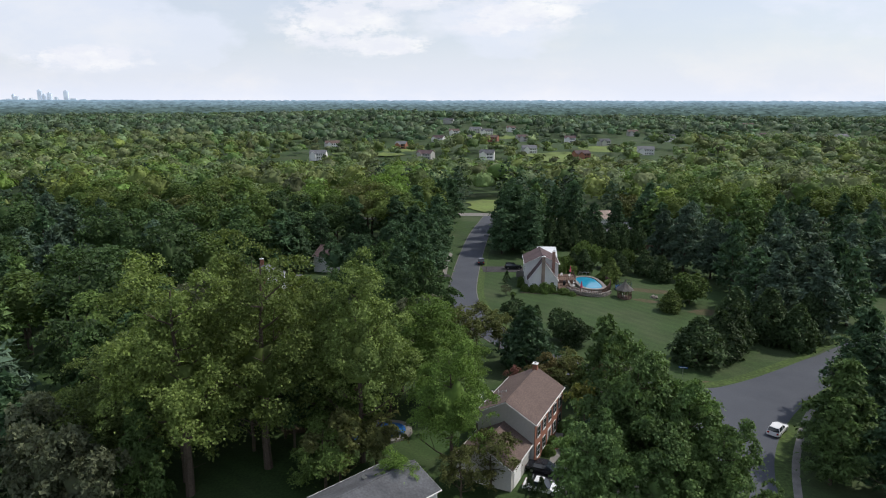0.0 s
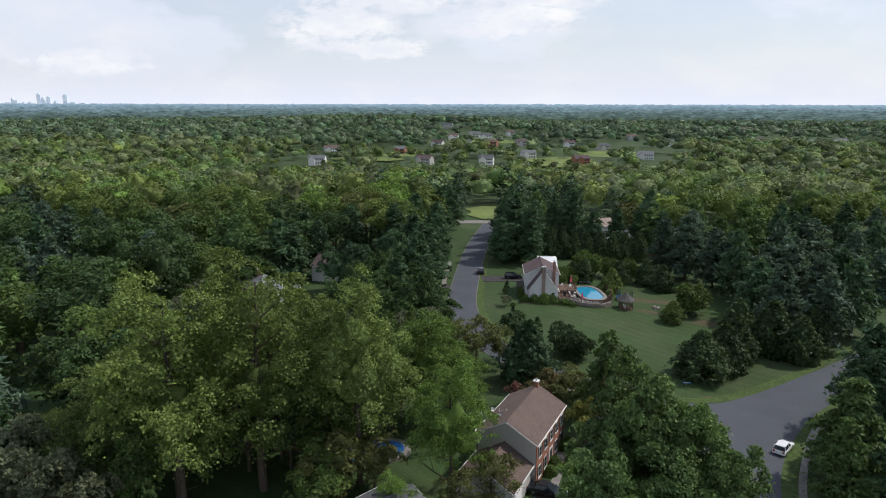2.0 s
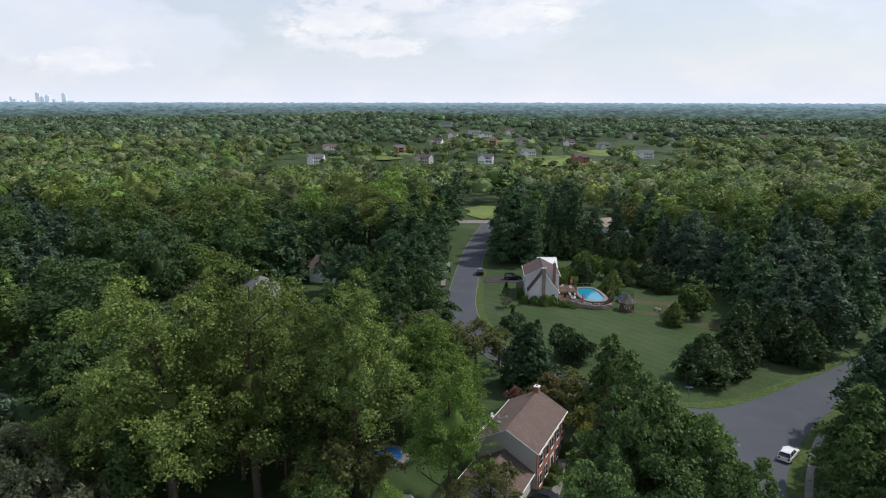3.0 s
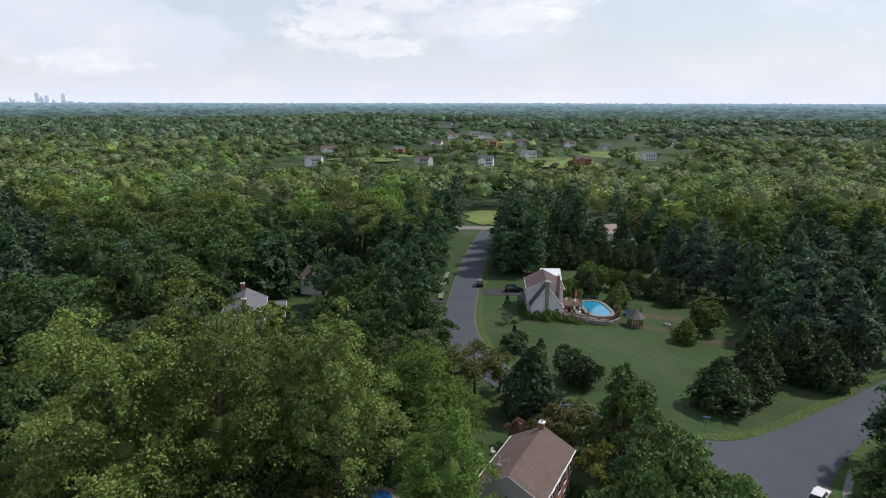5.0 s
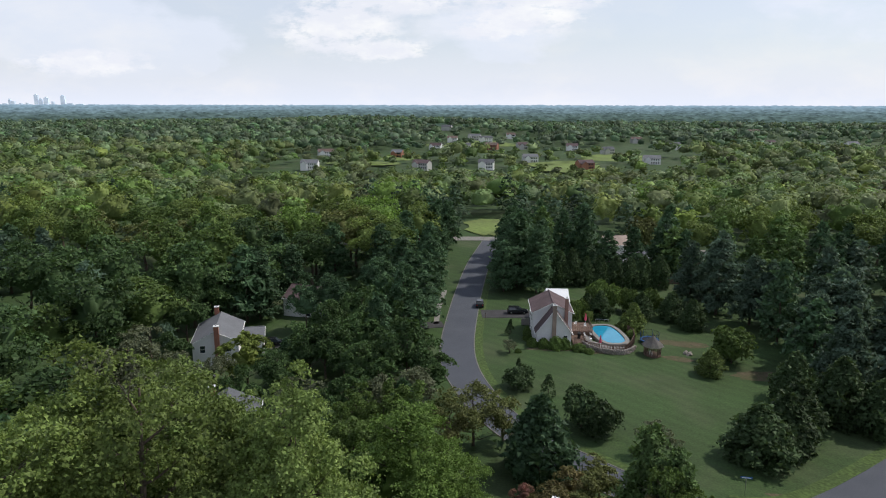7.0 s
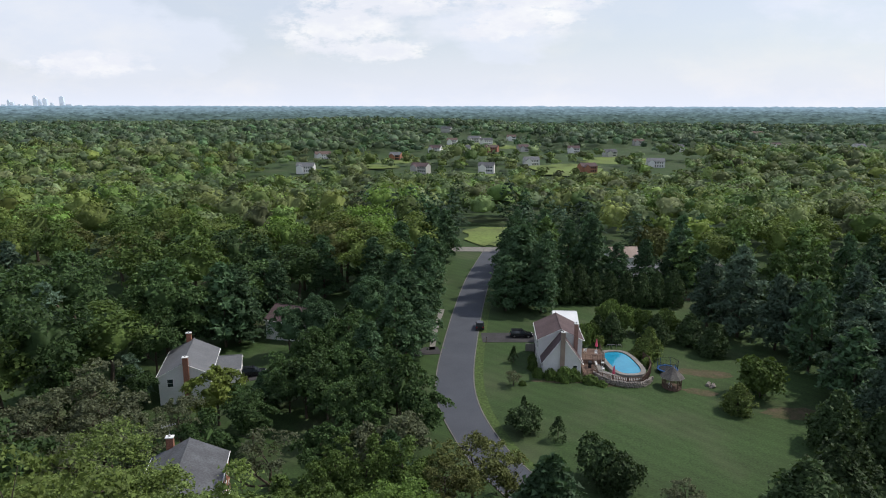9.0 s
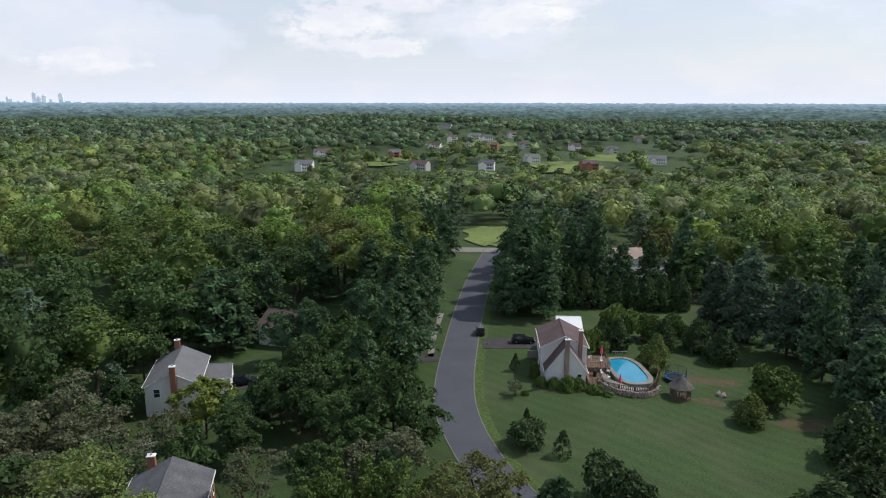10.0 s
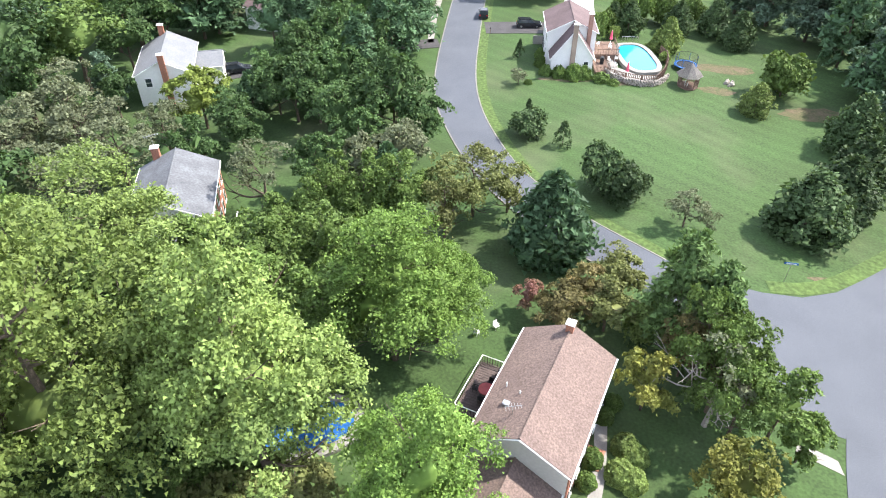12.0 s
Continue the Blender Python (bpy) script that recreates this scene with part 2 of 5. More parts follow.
def lawn_material():
    m = material("lawn_grass", (0.040, 0.078, 0.021), 0.9, grain=3.2, stain=0.07, spread=0.3, bump=0.6, second=(0.033, 0.056, 0.017))
    n, l = m.node_tree.nodes, m.node_tree.links
    bsdf = n["Principled BSDF"]
    old = bsdf.inputs["Base Color"].links[0].from_socket
    geo = n.new("ShaderNodeNewGeometry")
    mp, wave = n.new("ShaderNodeMapping"), n.new("ShaderNodeTexWave")
    mp.inputs["Rotation"].default_value = (0, 0, radians(-52))
    wave.inputs["Scale"].default_value, wave.inputs["Distortion"].default_value, wave.inputs["Detail"].default_value = 0.11, 4.5, 4
    wave.inputs["Detail Scale"].default_value = 0.3
    l.new(geo.outputs["Position"], mp.inputs["Vector"])
    l.new(mp.outputs[0], wave.inputs["Vector"])
    dry, ramp = n.new("ShaderNodeTexNoise"), n.new("ShaderNodeMapRange")
    dry.inputs["Scale"].default_value, dry.inputs["Detail"].default_value = 0.06, 8
    l.new(geo.outputs["Position"], dry.inputs["Vector"])
    ramp.inputs[1].default_value, ramp.inputs[2].default_value, ramp.inputs[4].default_value = 0.5, 0.76, 0.5
    l.new(dry.outputs[0], ramp.inputs[0])
    x = n.new("ShaderNodeMix")
    x.data_type = "RGBA"
    x.inputs[7].default_value = (0.108, 0.112, 0.066, 1)
    l.new(ramp.outputs[0], x.inputs[0])
    l.new(old, x.inputs[6])
    v, r = n.new("ShaderNodeVectorMath"), n.new("ShaderNodeMapRange")
    v.operation = "SCALE"
    r.inputs[3].default_value, r.inputs[4].default_value = 0.92, 1.07
    l.new(wave.outputs[1], r.inputs[0])
    l.new(x.outputs[2], v.inputs[0])
    l.new(r.outputs[0], v.inputs[3])
    l.new(v.outputs[0], bsdf.inputs["Base Color"])
    return m


LAWN = lawn_material()


# ---- building blocks ----
def smooth(a, b, v):
    s = np.clip((v - a) / (b - a), 0, 1)
    return s * s * (3 - 2 * s)


def gz(x, y):
    """The height of the ground."""
    x, y = np.asarray(x, float), np.asarray(y, float)
    z = -2.0 * smooth(18, 50, x) - 1.8 * smooth(22, 48, -x) - 12 * smooth(280, 470, y) + 7 * smooth(530, 640, y) + 8 * smooth(640, 1050, y)
    z = z + 11 * np.exp(-((x + 210) / 260) ** 2 - ((y - 1180) / 170) ** 2)
    z = z + smooth(350, 900, y) * (2.0 * np.sin(x / 170 + 1) * np.sin(y / 210) + 1.2 * np.sin(x / 83 + y / 131))
    return z


def mesh_of(name, verts, faces, mat, smooth_faces=False):
    me = bpy.data.meshes.new(name)
    me.from_pydata([tuple(v) for v in verts], [], faces)
    me.materials.append(mat)
    if smooth_faces:
        me.polygons.foreach_set("use_smooth", [True] * len(me.polygons))
    me.update()
    return me


def child(name, me, parent, label=""):
    ob = new(name, me)
    ob.parent = parent
    return tagged(ob, label)


def part(name, bm, mat, parent, label=""):
    me = bpy.data.meshes.new(name)
    bmesh.ops.recalc_face_normals(bm, faces=bm.faces)
    bm.to_mesh(me)
    bm.free()
    me.materials.append(mat)
    return child(name, me, parent, label)


def thing(name, m, label, category, group="", kind=""):
    ob = new(name)
    ob.matrix_basis = m
    return tagged(ob, label, category, group, kind)


def box(x0, y0, z0, x1, y1, z1, bevel=0.0, bm=None):
    b = bm or bmesh.new()
    made = bmesh.ops.create_cube(b, size=1, matrix=Matrix.LocRotScale(((x0 + x1) / 2, (y0 + y1) / 2, (z0 + z1) / 2), None, (abs(x1 - x0), abs(y1 - y0), abs(z1 - z0))))
    if bevel:
        es = list({e for v in made["verts"] for e in v.link_edges})
        bmesh.ops.bevel(b, geom=es, offset=bevel, segments=2, affect="EDGES")
    return b


def tube(p, q, r0, r1, sides=8, bm=None):
    b = bm or bmesh.new()
    p, q = Vector(p), Vector(q)
    d = q - p
    m = Matrix.Translation((p + q) / 2) @ d.to_track_quat("Z", "Y").to_matrix().to_4x4()
    bmesh.ops.create_cone(b, cap_ends=True, segments=sides, radius1=r0, radius2=max(r1, 0.004), depth=d.length, matrix=m)
    return b


def prism(points, z0, z1, bm=None):
    """An upright solid over a plan of points; z0 and z1 are heights."""
    b = bm or bmesh.new()
    lo = [b.verts.new((x, y, z0)) for x, y in points]
    hi = [b.verts.new((x, y, z1)) for x, y in points]
    b.faces.new(lo[::-1])
    b.faces.new(hi)
    for i in range(len(points)):
        j = (i + 1) % len(points)
        b.faces.new((lo[i], lo[j], hi[j], hi[i]))
    return b


# ---- ground ----
def spread_axis(fine, near, far, step):
    a = list(np.arange(-near, near + 1, fine))
    d, s = near, fine
    while d < far:
        s *= step
        d += s
        a = [-d] + a + [d]
    return np.array(a)


gx = spread_axis(4.0, 80, 4900, 1.22)
gy = spread_axis(4.0, 120, 4900, 1.22) + 130
GX, GY = np.meshgrid(gx, gy)
GZ = gz(GX, GY)
nx, ny = len(gx), len(gy)
gverts = np.stack([GX.ravel(), GY.ravel(), GZ.ravel()], 1)
gfaces = [(j * nx + i, j * nx + i + 1, (j + 1) * nx + i + 1, (j + 1) * nx + i) for j in range(ny - 1) for i in range(nx - 1)]
ground = tagged(new("ground", mesh_of("ground", gverts, gfaces, LAWN, True)), "mown green lawn with faint mowing stripes", "lawn", kind="structure")


def ribbon(points, widths, lift, step=2.0):
    """A strip along a smooth line on the ground, with a skirt."""
    pts = np.array(points, float)
    ws = np.array(widths, float) if np.ndim(widths) else np.full(len(pts), float(widths))
    seg = np.r_[0, np.cumsum(np.linalg.norm(np.diff(pts, axis=0), axis=1))]
    s = np.arange(0, seg[-1], step)

    def spline(v):
        # Catmull-Rom through the given places
        out = np.zeros(len(s))
        k = np.clip(np.searchsorted(seg, s, "right") - 1, 0, len(seg) - 2)
        t = (s - seg[k]) / (seg[k + 1] - seg[k])
        p0, p1, p2, p3 = v[np.maximum(k - 1, 0)], v[k], v[k + 1], v[np.minimum(k + 2, len(v) - 1)]
        return 0.5 * (2 * p1 + (p2 - p0) * t + (2 * p0 - 5 * p1 + 4 * p2 - p3) * t * t + (3 * p1 - p0 - 3 * p2 + p3) * t ** 3)

    x, y, w = spline(pts[:, 0]), spline(pts[:, 1]), np.interp(s, seg, ws)
    for _ in range(2):
        x[1:-1] = (x[:-2] + 2 * x[1:-1] + x[2:]) / 4
        y[1:-1] = (y[:-2] + 2 * y[1:-1] + y[2:]) / 4
    dx, dy = np.gradient(x), np.gradient(y)
    n = np.hypot(dx, dy)
    return x, y, -dy / n, dx / n, w, lift


def ribbon_mesh(name, rb, mat, inner=-0.5, outer=0.5, top=None, cuts=4):
    x, y, nx_, ny_, w, lift = rb
    verts, faces = [], []
    offs = np.linspace(inner, outer, cuts + 1)
    top = lift if top is None else top
    cols = len(offs) + 2
    for i in range(len(x)):
        row = [(x[i] + nx_[i] * w[i] * o, y[i] + ny_[i] * w[i] * o) for o in offs]
        z = [float(gz(*p)) for p in row]
        verts += [(*row[0], z[0] - 0.3)] + [(*p, zz + top) for p, zz in zip(row, z)] + [(*row[-1], z[-1] - 0.3)]
    for i in range(len(x) - 1):
        for c in range(cols - 1):
            a = i * cols + c
            faces.append((a, a + 1, a + cols + 1, a + cols))
    return mesh_of(name, verts, faces, mat)


MAIN = [(5.0, 274), (4.2, 268), (3.2, 260), (-0.6, 230), (-2.8, 200), (-3.9, 177), (-4.3, 160), (-3.5, 148.5), (-1.2, 139), (2.8, 128.2), (8.6, 119), (14.5, 112.9), (20, 107.8), (27, 103), (33, 99)]
RIGHT = [(9, -40), (16, 5), (24, 40), (28.5, 58), (32.4, 72), (37, 85.5), (43.5, 97), (52, 107.5), (62.5, 117.2), (75, 127.5), (95, 142), (130, 163), (170, 182)]
main_rb = ribbon(MAIN, [6.8] * 8 + [6.4, 6.2, 6.2, 6.2, 6.6, 7.2, 7.5], 0.05)
curb_rb = ribbon(MAIN[:-2], [6.8] * 8 + [6.4, 6.2, 6.2, 6.2, 6.4], 0.05)
right_rb = ribbon(RIGHT, 7.8, 0.055)
tagged(new("road", ribbon_mesh("road", main_rb, ASPHALT)), "grey asphalt residential road", "road", kind="structure")
tagged(new("road", ribbon_mesh("road", right_rb, ASPHALT)), "wide grey asphalt road with tyre marks", "road", kind="structure")
FILLET = [(19, 110.6), (22.5, 109.6), (27, 107.3), (32, 106.2), (36.4, 106.1), (40.8, 107.6), (45, 110.3), (49.9, 113.6), (55.5, 117.6), (61.6, 122.2), (68, 126.5), (66, 119.5), (55, 109), (40, 92), (35, 87), (31.6, 88), (29.6, 93), (28.6, 98), (24, 101.5), (19, 105.2)]


def draped(points, lift, step=2.0):
    """A flat patch laid on the sloping ground."""
    b = bmesh.new()
    f = b.faces.new([b.verts.new((x, y, 0)) for x, y in points])
    bmesh.ops.triangulate(b, faces=[f])
    for _ in range(3):
        es = [e for e in b.edges if e.calc_length() > step]
        if es:
            bmesh.ops.subdivide_edges(b, edges=es, cuts=1)
            bmesh.ops.triangulate(b, faces=b.faces[:])
    for v in b.verts:
        v.co.z = float(gz(v.co.x, v.co.y)) + lift
    return b


def sheet(name, points, lift, mat, label, category, kind="structure"):
    b = draped(points, lift)
    bmesh.ops.recalc_face_normals(b, faces=b.faces)
    for f in b.faces:
        if f.normal.z < 0:
            f.normal_flip()
    me = bpy.data.meshes.new(name)
    b.to_mesh(me)
    b.free()
    me.materials.append(mat)
    return tagged(new(name, me), label, category, kind=kind)


sheet("road", FILLET, 0.045, ASPHALT, "worn asphalt at the road junction", "road")
tagged(new("curb", ribbon_mesh("curb", curb_rb, CURB, 0.5, 0.53, 0.1, 1)), "pale concrete gutter along the road", "curb", kind="structure")
tagged(new("curb", ribbon_mesh("curb", curb_rb, CURB, -0.53, -0.5, 0.1, 1)), "pale concrete gutter along the road", "curb", kind="structure")
VERGE = material("verge_grass", (0.066, 0.104, 0.026), 0.95, grain=2.0, stain=0.35, spread=0.4, bump=0.6, second=(0.052, 0.082, 0.024))
verge_rb = ribbon([(33, 107.4), (36.4, 107.3), (40.8, 108.8), (45, 111.5), (49.9, 114.9), (55.5, 118.9), (61.6, 123.5), (74.7, 134.8), (95, 149), (128, 170)], 2.0, 0.035)
tagged(new("verge", ribbon_mesh("verge", verge_rb, VERGE)), "bright grass verge along the road", "grass", kind="structure")
tagged(new("verge", ribbon_mesh("verge", right_rb, VERGE, -0.82, -0.5, 0.03, 2)), "bright grass verge beside the parked car", "grass", kind="structure")
tagged(new("verge", ribbon_mesh("verge", curb_rb, VERGE, 0.53, 0.78, 0.03, 2)), "light grass verge along the lawn", "grass", kind="structure")
cross_rb = ribbon([(-60, 268), (-20, 270), (5, 271), (40, 268), (80, 262)], 7, 0.06)
tagged(new("road", ribbon_mesh("road", cross_rb, CONCRETE)), "pale concrete cross street", "road", kind="structure")


def drive(points, width, mat, label):
    rb = ribbon(points, width, 0.06, 1.0)
    return tagged(new("driveway", ribbon_mesh("driveway", rb, mat, cuts=2)), label, "driveway", kind="structure")


drive([(0.6, 180.2), (6, 180.6), (13.5, 181)], 6.0, DRIVE, "dark asphalt driveway beside the white house")
drive([(-8, 172), (-20, 168.5), (-32, 164), (-47, 158.5)], 4.2, DRIVE, "grey asphalt driveway under pines")
drive([(30.5, 66), (20, 71), (12, 74.5), (6.5, 75.5)], 6.0, DRIVE, "dark asphalt driveway before the garage")
drive([(53.5, 101), (50.2, 96.3), (47.2, 91), (44.8, 86.6), (42.6, 82), (40.2, 76), (38, 70)], 1.0, CONCRETE, "pale concrete walk beside the road")
drive([(-9.2, 200), (-9.8, 185), (-9.6, 172)], 1.2, CONCRETE, "pale concrete walk in grass")
drive([(12.0, 88), (11.2, 82.5), (9.8, 77.5)], 1.1, CONCRETE, "curved concrete garden path")
sheet("pavement", [(28.4, 85.5), (31.9, 83.6), (31.9, 85.0), (29, 86.6)], 0.03, CONCRETE, "pale concrete slab at the road edge", "pavement")


def blob(cx, cy, rx, ry, seed, n=18):
    rnd = random.Random(seed)
    return [(cx + rx * math.cos(a) * (0.8 + 0.4 * rnd.random()), cy + ry * math.sin(a) * (0.8 + 0.4 * rnd.random())) for a in [2 * math.pi * i / n for i in range(n)]]


for i, (cx, cy, rx, ry) in enumerate([(40.5, 158, 3.0, 1.5), (54, 151, 5, 2.6), (24, 157.0, 1.8, 0.9), (44, 167.5, 6, 2.0), (41.5, 109.6, 3.0, 0.6), (-26, 92, 6, 7), (-103, 205, 9, 5), (15, 157.6, 5, 0.9)]):
    sheet("soil_patch", blob(cx, cy, rx, ry, i), 0.03, SOIL, "bare reddish soil patch in the lawn", "soil")


# ---- houses ----
def gable_block(parent, w, l, x0, y0, z0, eave, ridge, wall_mat, roof_mat, along="y", over=0.3, wall_label="", roof_label="", trims=True):
    """Walls with gables and two roof slopes. The ridge runs along y (or x) over a plan of w by l from (x0, y0)."""
    x1, y1 = x0 + w, y0 + l
    b = bmesh.new()
    if along == "y":
        xm = (x0 + x1) / 2
        prof = [(x0, z0), (x1, z0), (x1, eave), (xm, ridge), (x0, eave)]
        ends = [[b.verts.new((x, y, z)) for x, z in prof] for y in (y0, y1)]
    else:
        ym = (y0 + y1) / 2
        prof = [(y0, z0), (y1, z0), (y1, eave), (ym, ridge), (y0, eave)]
        ends = [[b.verts.new((x, y, z)) for y, z in prof] for x in (x0, x1)]
    b.faces.new(ends[0][::-1])
    b.faces.new(ends[1])
    for i in range(5):
        j = (i + 1) % 5
        b.faces.new((ends[0][i], ends[0][j], ends[1][j], ends[1][i]))
    part("wall", b, wall_mat, parent, wall_label)
    half = (w if along == "y" else l) / 2
    slope = (ridge - eave) / half
    t = 0.16
    for side in (-1, 1):
        b = bmesh.new()
        lo, hi = eave - over * slope + 0.02, ridge + 0.02
        if along == "y":
            xe, xm = (x0 - over if side < 0 else x1 + over), (x0 + x1) / 2
            c = [(xe, y0 - over, lo), (xm, y0 - over, hi), (xm, y1 + over, hi), (xe, y1 + over, lo)]
        else:
            ye, ym = (y0 - over if side < 0 else y1 + over), (y0 + y1) / 2
            c = [(x0 - over, ye, lo), (x0 - over, ym, hi), (x1 + over, ym, hi), (x1 + over, ye, lo)]
        bot, top = [b.verts.new(p) for p in c], [b.verts.new((p[0], p[1], p[2] + t)) for p in c]
        b.faces.new(bot)
        b.faces.new(top)
        for i in range(4):
            b.faces.new((bot[i], bot[(i + 1) % 4], top[(i + 1) % 4], top[i]))
        roof = part("roof", b, roof_mat, parent, roof_label)
        if trims:
            e0, e1 = Vector(c[0]), Vector(c[3])
            out = Vector((side * 0.07, 0, 0)) if along == "y" else Vector((0, side * 0.07, 0))
            part("gutter", tube(e0 + out + Vector((0, 0, 0.06)), e1 + out + Vector((0, 0, 0.06)), 0.07, 0.07, 6), TRIM, roof, "white gutter")
            for a, d in ((c[0], c[1]), (c[3], c[2])):
                off = 0.03 * (1 if (a == c[3]) else -1)
                o = Vector((0, off, 0.05)) if along == "y" else Vector((off, 0, 0.05))
                part("fascia", tube(Vector(a) + o, Vector(d) + o, 0.065, 0.065, 4), TRIM, roof, "white fascia board")
    if trims:
        if along == "y":
            part("ridge_cap", tube(((x0 + x1) / 2, y0 - over, ridge + 0.17), ((x0 + x1) / 2, y1 + over, ridge + 0.17), 0.1, 0.1, 6), roof_mat, parent)
        else:
            part("ridge_cap", tube((x0 - over, (y0 + y1) / 2, ridge + 0.17), (x1 + over, (y0 + y1) / 2, ridge + 0.17), 0.1, 0.1, 6), roof_mat, parent)


def window(parent, x, y, z, facing, w=0.9, h=1.35, shutters=False):
    """A sash window on a wall; facing: '+x', '-x', '+y' or '-y'."""
    s = 1 if facing[0] == "+" else -1

    def slab(a0, a1, c0, c1, d0, d1):
        if facing[1] == "x":
            return box(x + s * d0, y + a0, z + c0, x + s * d1, y + a1, z + c1)
        return box(x + a0, y + s * d0, z + c0, x + a1, y + s * d1, z + c1)

    frame_ob = part("window", slab(-w / 2 - 0.08, w / 2 + 0.08, -0.08, h + 0.08, -0.02, 0.05), TRIM, parent, "white-framed sash window")
    part("pane", slab(-w / 2, w / 2, h / 2 + 0.03, h, 0.04, 0.06), GLASS, frame_ob)
    part("pane", slab(-w / 2, w / 2, 0, h / 2 - 0.03, 0.04, 0.06), GLASS, frame_ob)
    part("sill", slab(-w / 2 - 0.12, w / 2 + 0.12, -0.16, -0.08, -0.02, 0.1), TRIM, frame_ob)
    if shutters:
        for sd in (-1, 1):
            a = sd * (w / 2 + 0.28)
            part("shutter", slab(a - 0.17, a + 0.17, -0.05, h + 0.05, -0.02, 0.045), SHUTTER, frame_ob, "dark painted shutter")


def chimney(parent, x, y, z0, z1, w=0.7, d=0.7, mat=None, cap=None):
    c = part("chimney", box(x - w / 2, y - d / 2, z0, x + w / 2, y + d / 2, z1, 0.02), mat or BRICK, parent, "brick chimney")
    part("cap", box(x - w / 2 - 0.08, y - d / 2 - 0.08, z1 - 0.002, x + w / 2 + 0.08, y + d / 2 + 0.08, z1 + 0.13, 0.02), cap or TRIM, c, "pale chimney cap")
    part("flue", tube((x, y, z1 + 0.1), (x, y, z1 + 0.38), 0.14, 0.13), METAL, c)
    return c


def antenna(m):
    a = thing("antenna", m, "thin metal television antenna with cross rods", "antenna")
    part("mast", tube((0, 0, 0), (0, 0, 1.6), 0.035, 0.03, 6), METAL, a)
    part("boom", tube((-0.9, 0, 1.5), (0.9, 0, 1.6), 0.03, 0.03, 6), METAL, a)
    for i in range(6):
        x = -0.8 + i * 0.32
        part("rod", tube((x, -0.55 + 0.05 * i, 1.55), (x, 0.55 - 0.05 * i, 1.55), 0.018, 0.018, 5), METAL, a)
    return a


# brown-roofed brick house; local y runs away from the flight's start
NH_ANGLE = math.degrees(math.atan2(0.381, 0.924))
nh_o = Vector((4.87, 92.79, 0)) - 12.9 * Vector((0.381, 0.924, 0))
NH = pose(nh_o.x, nh_o.y, 0, 0, 0, -NH_ANGLE)
nh = thing("house", NH, "two-storey brick and siding house with brown shingle roof", "house")
gable_block(nh, 7.85, 12.3, 0.3, 0.3, -0.6, 5.85, 8.0, SIDING_BEIGE, ROOF_BROWN, wall_label="pale grey siding wall", roof_label="brown shingle roof slope")
part("front_wall", box(8.15, 0.3, -0.6, 8.27, 12.6, 5.75), BRICK, nh, "red brick front wall")
for i in range(5):
    window(nh, 8.27, 1.7 + i * 2.4, 3.6, "+x", shutters=True)
    if i != 2:
        window(nh, 8.27, 1.7 + i * 2.4, 0.8, "+x", h=1.5, shutters=True)
nh_door = part("door", box(8.25, 6.0, 0.1, 8.36, 7.0, 2.2, 0.01), SHUTTER, nh, "dark front door with white surround")
part("frame", box(8.25, 5.75, 0.1, 8.33, 7.25, 2.5), TRIM, nh_door)
part("door_handle", tube((8.38, 6.15, 1.1), (8.42, 6.15, 1.1), 0.04, 0.04), METAL, nh_door)
part("step", box(8.3, 5.4, -0.2, 9.8, 7.6, 0.16, 0.02), BRICK, nh, "brick front step")
for yy in (3.2, 6.5, 9.6):
    window(nh, 0.3, yy, 3.6, "-x")
chimney(nh, 4.2, 12.2, 6.5, 8.9, 0.65, 0.65)
gable_block(nh, 7.3, 7.0, 0.35, -6.75, -0.6, 3.0, 5.1, SIDING_BEIGE, ROOF_BROWN, wall_label="pale siding garage wall", roof_label="brown shingle garage roof")
gd = part("garage_door", box(7.63, -5.9, -0.3, 7.7, -3.3, 2.1, 0.01), TRIM, nh, "white panelled garage door")
for i in range(4):
    part("panel", box(7.7, -5.8, -0.22 + i * 0.58, 7.73, -3.4, 0.26 + i * 0.58, 0.01), TRIM, gd)
vent = part("roof_vent", box(1.6, 3.2, 6.55, 2.2, 3.7, 7.1, 0.04), METAL, nh, "grey metal roof vent")
for vx, vy in ((2.6, 4.6), (1.2, 5.4)):
    part("vent_pipe", tube((vx, vy, 6.3), (vx, vy, 7.6 if vx > 2 else 7.0), 0.06, 0.06), TRIM, nh)
antenna(NH @ pose(2.8, 2.4, 7.2, 0, 0, 30) @ Matrix.Scale(0.75, 4))
# deck behind it
deck = thing("deck", NH @ pose(-3.6, 5.6, -0.1), "dark wooden back deck beside the brick house", "deck")
part("deck_frame", box(0, 0, 0, 3.85, 6.5, 0.4), DARKDECK, deck)
for i in range(22):
    part("plank", box(0.02, 0.03 + i * 0.295, 0.4, 3.83, 0.30 + i * 0.295, 0.44), DARKDECK, deck)
for a, b_ in (((0.05, 0.05), (0.05, 6.45)), ((0.05, 6.45), (3.8, 6.45)), ((0.05, 0.05), (3.8, 0.05))):
    part("rail", tube((*a, 1.4), (*b_, 1.4), 0.05, 0.05, 4), TRIM, deck, "pale hand rail")
    part("rail", tube((*a, 0.65), (*b_, 0.65), 0.035, 0.035, 4), DARKDECK, deck)
    n = 14
    for i in range(n + 1):
        x, y = a[0] + (b_[0] - a[0]) * i / n, a[1] + (b_[1] - a[1]) * i / n
        part("baluster", box(x - 0.025, y - 0.025, 0.44, x + 0.025, y + 0.025, 1.38), DARKDECK, deck)
tbl = thing("patio_table", NH @ pose(-1.7, 8.6, 0.34), "round dark red patio table on the deck", "table")
bmt = bmesh.new()
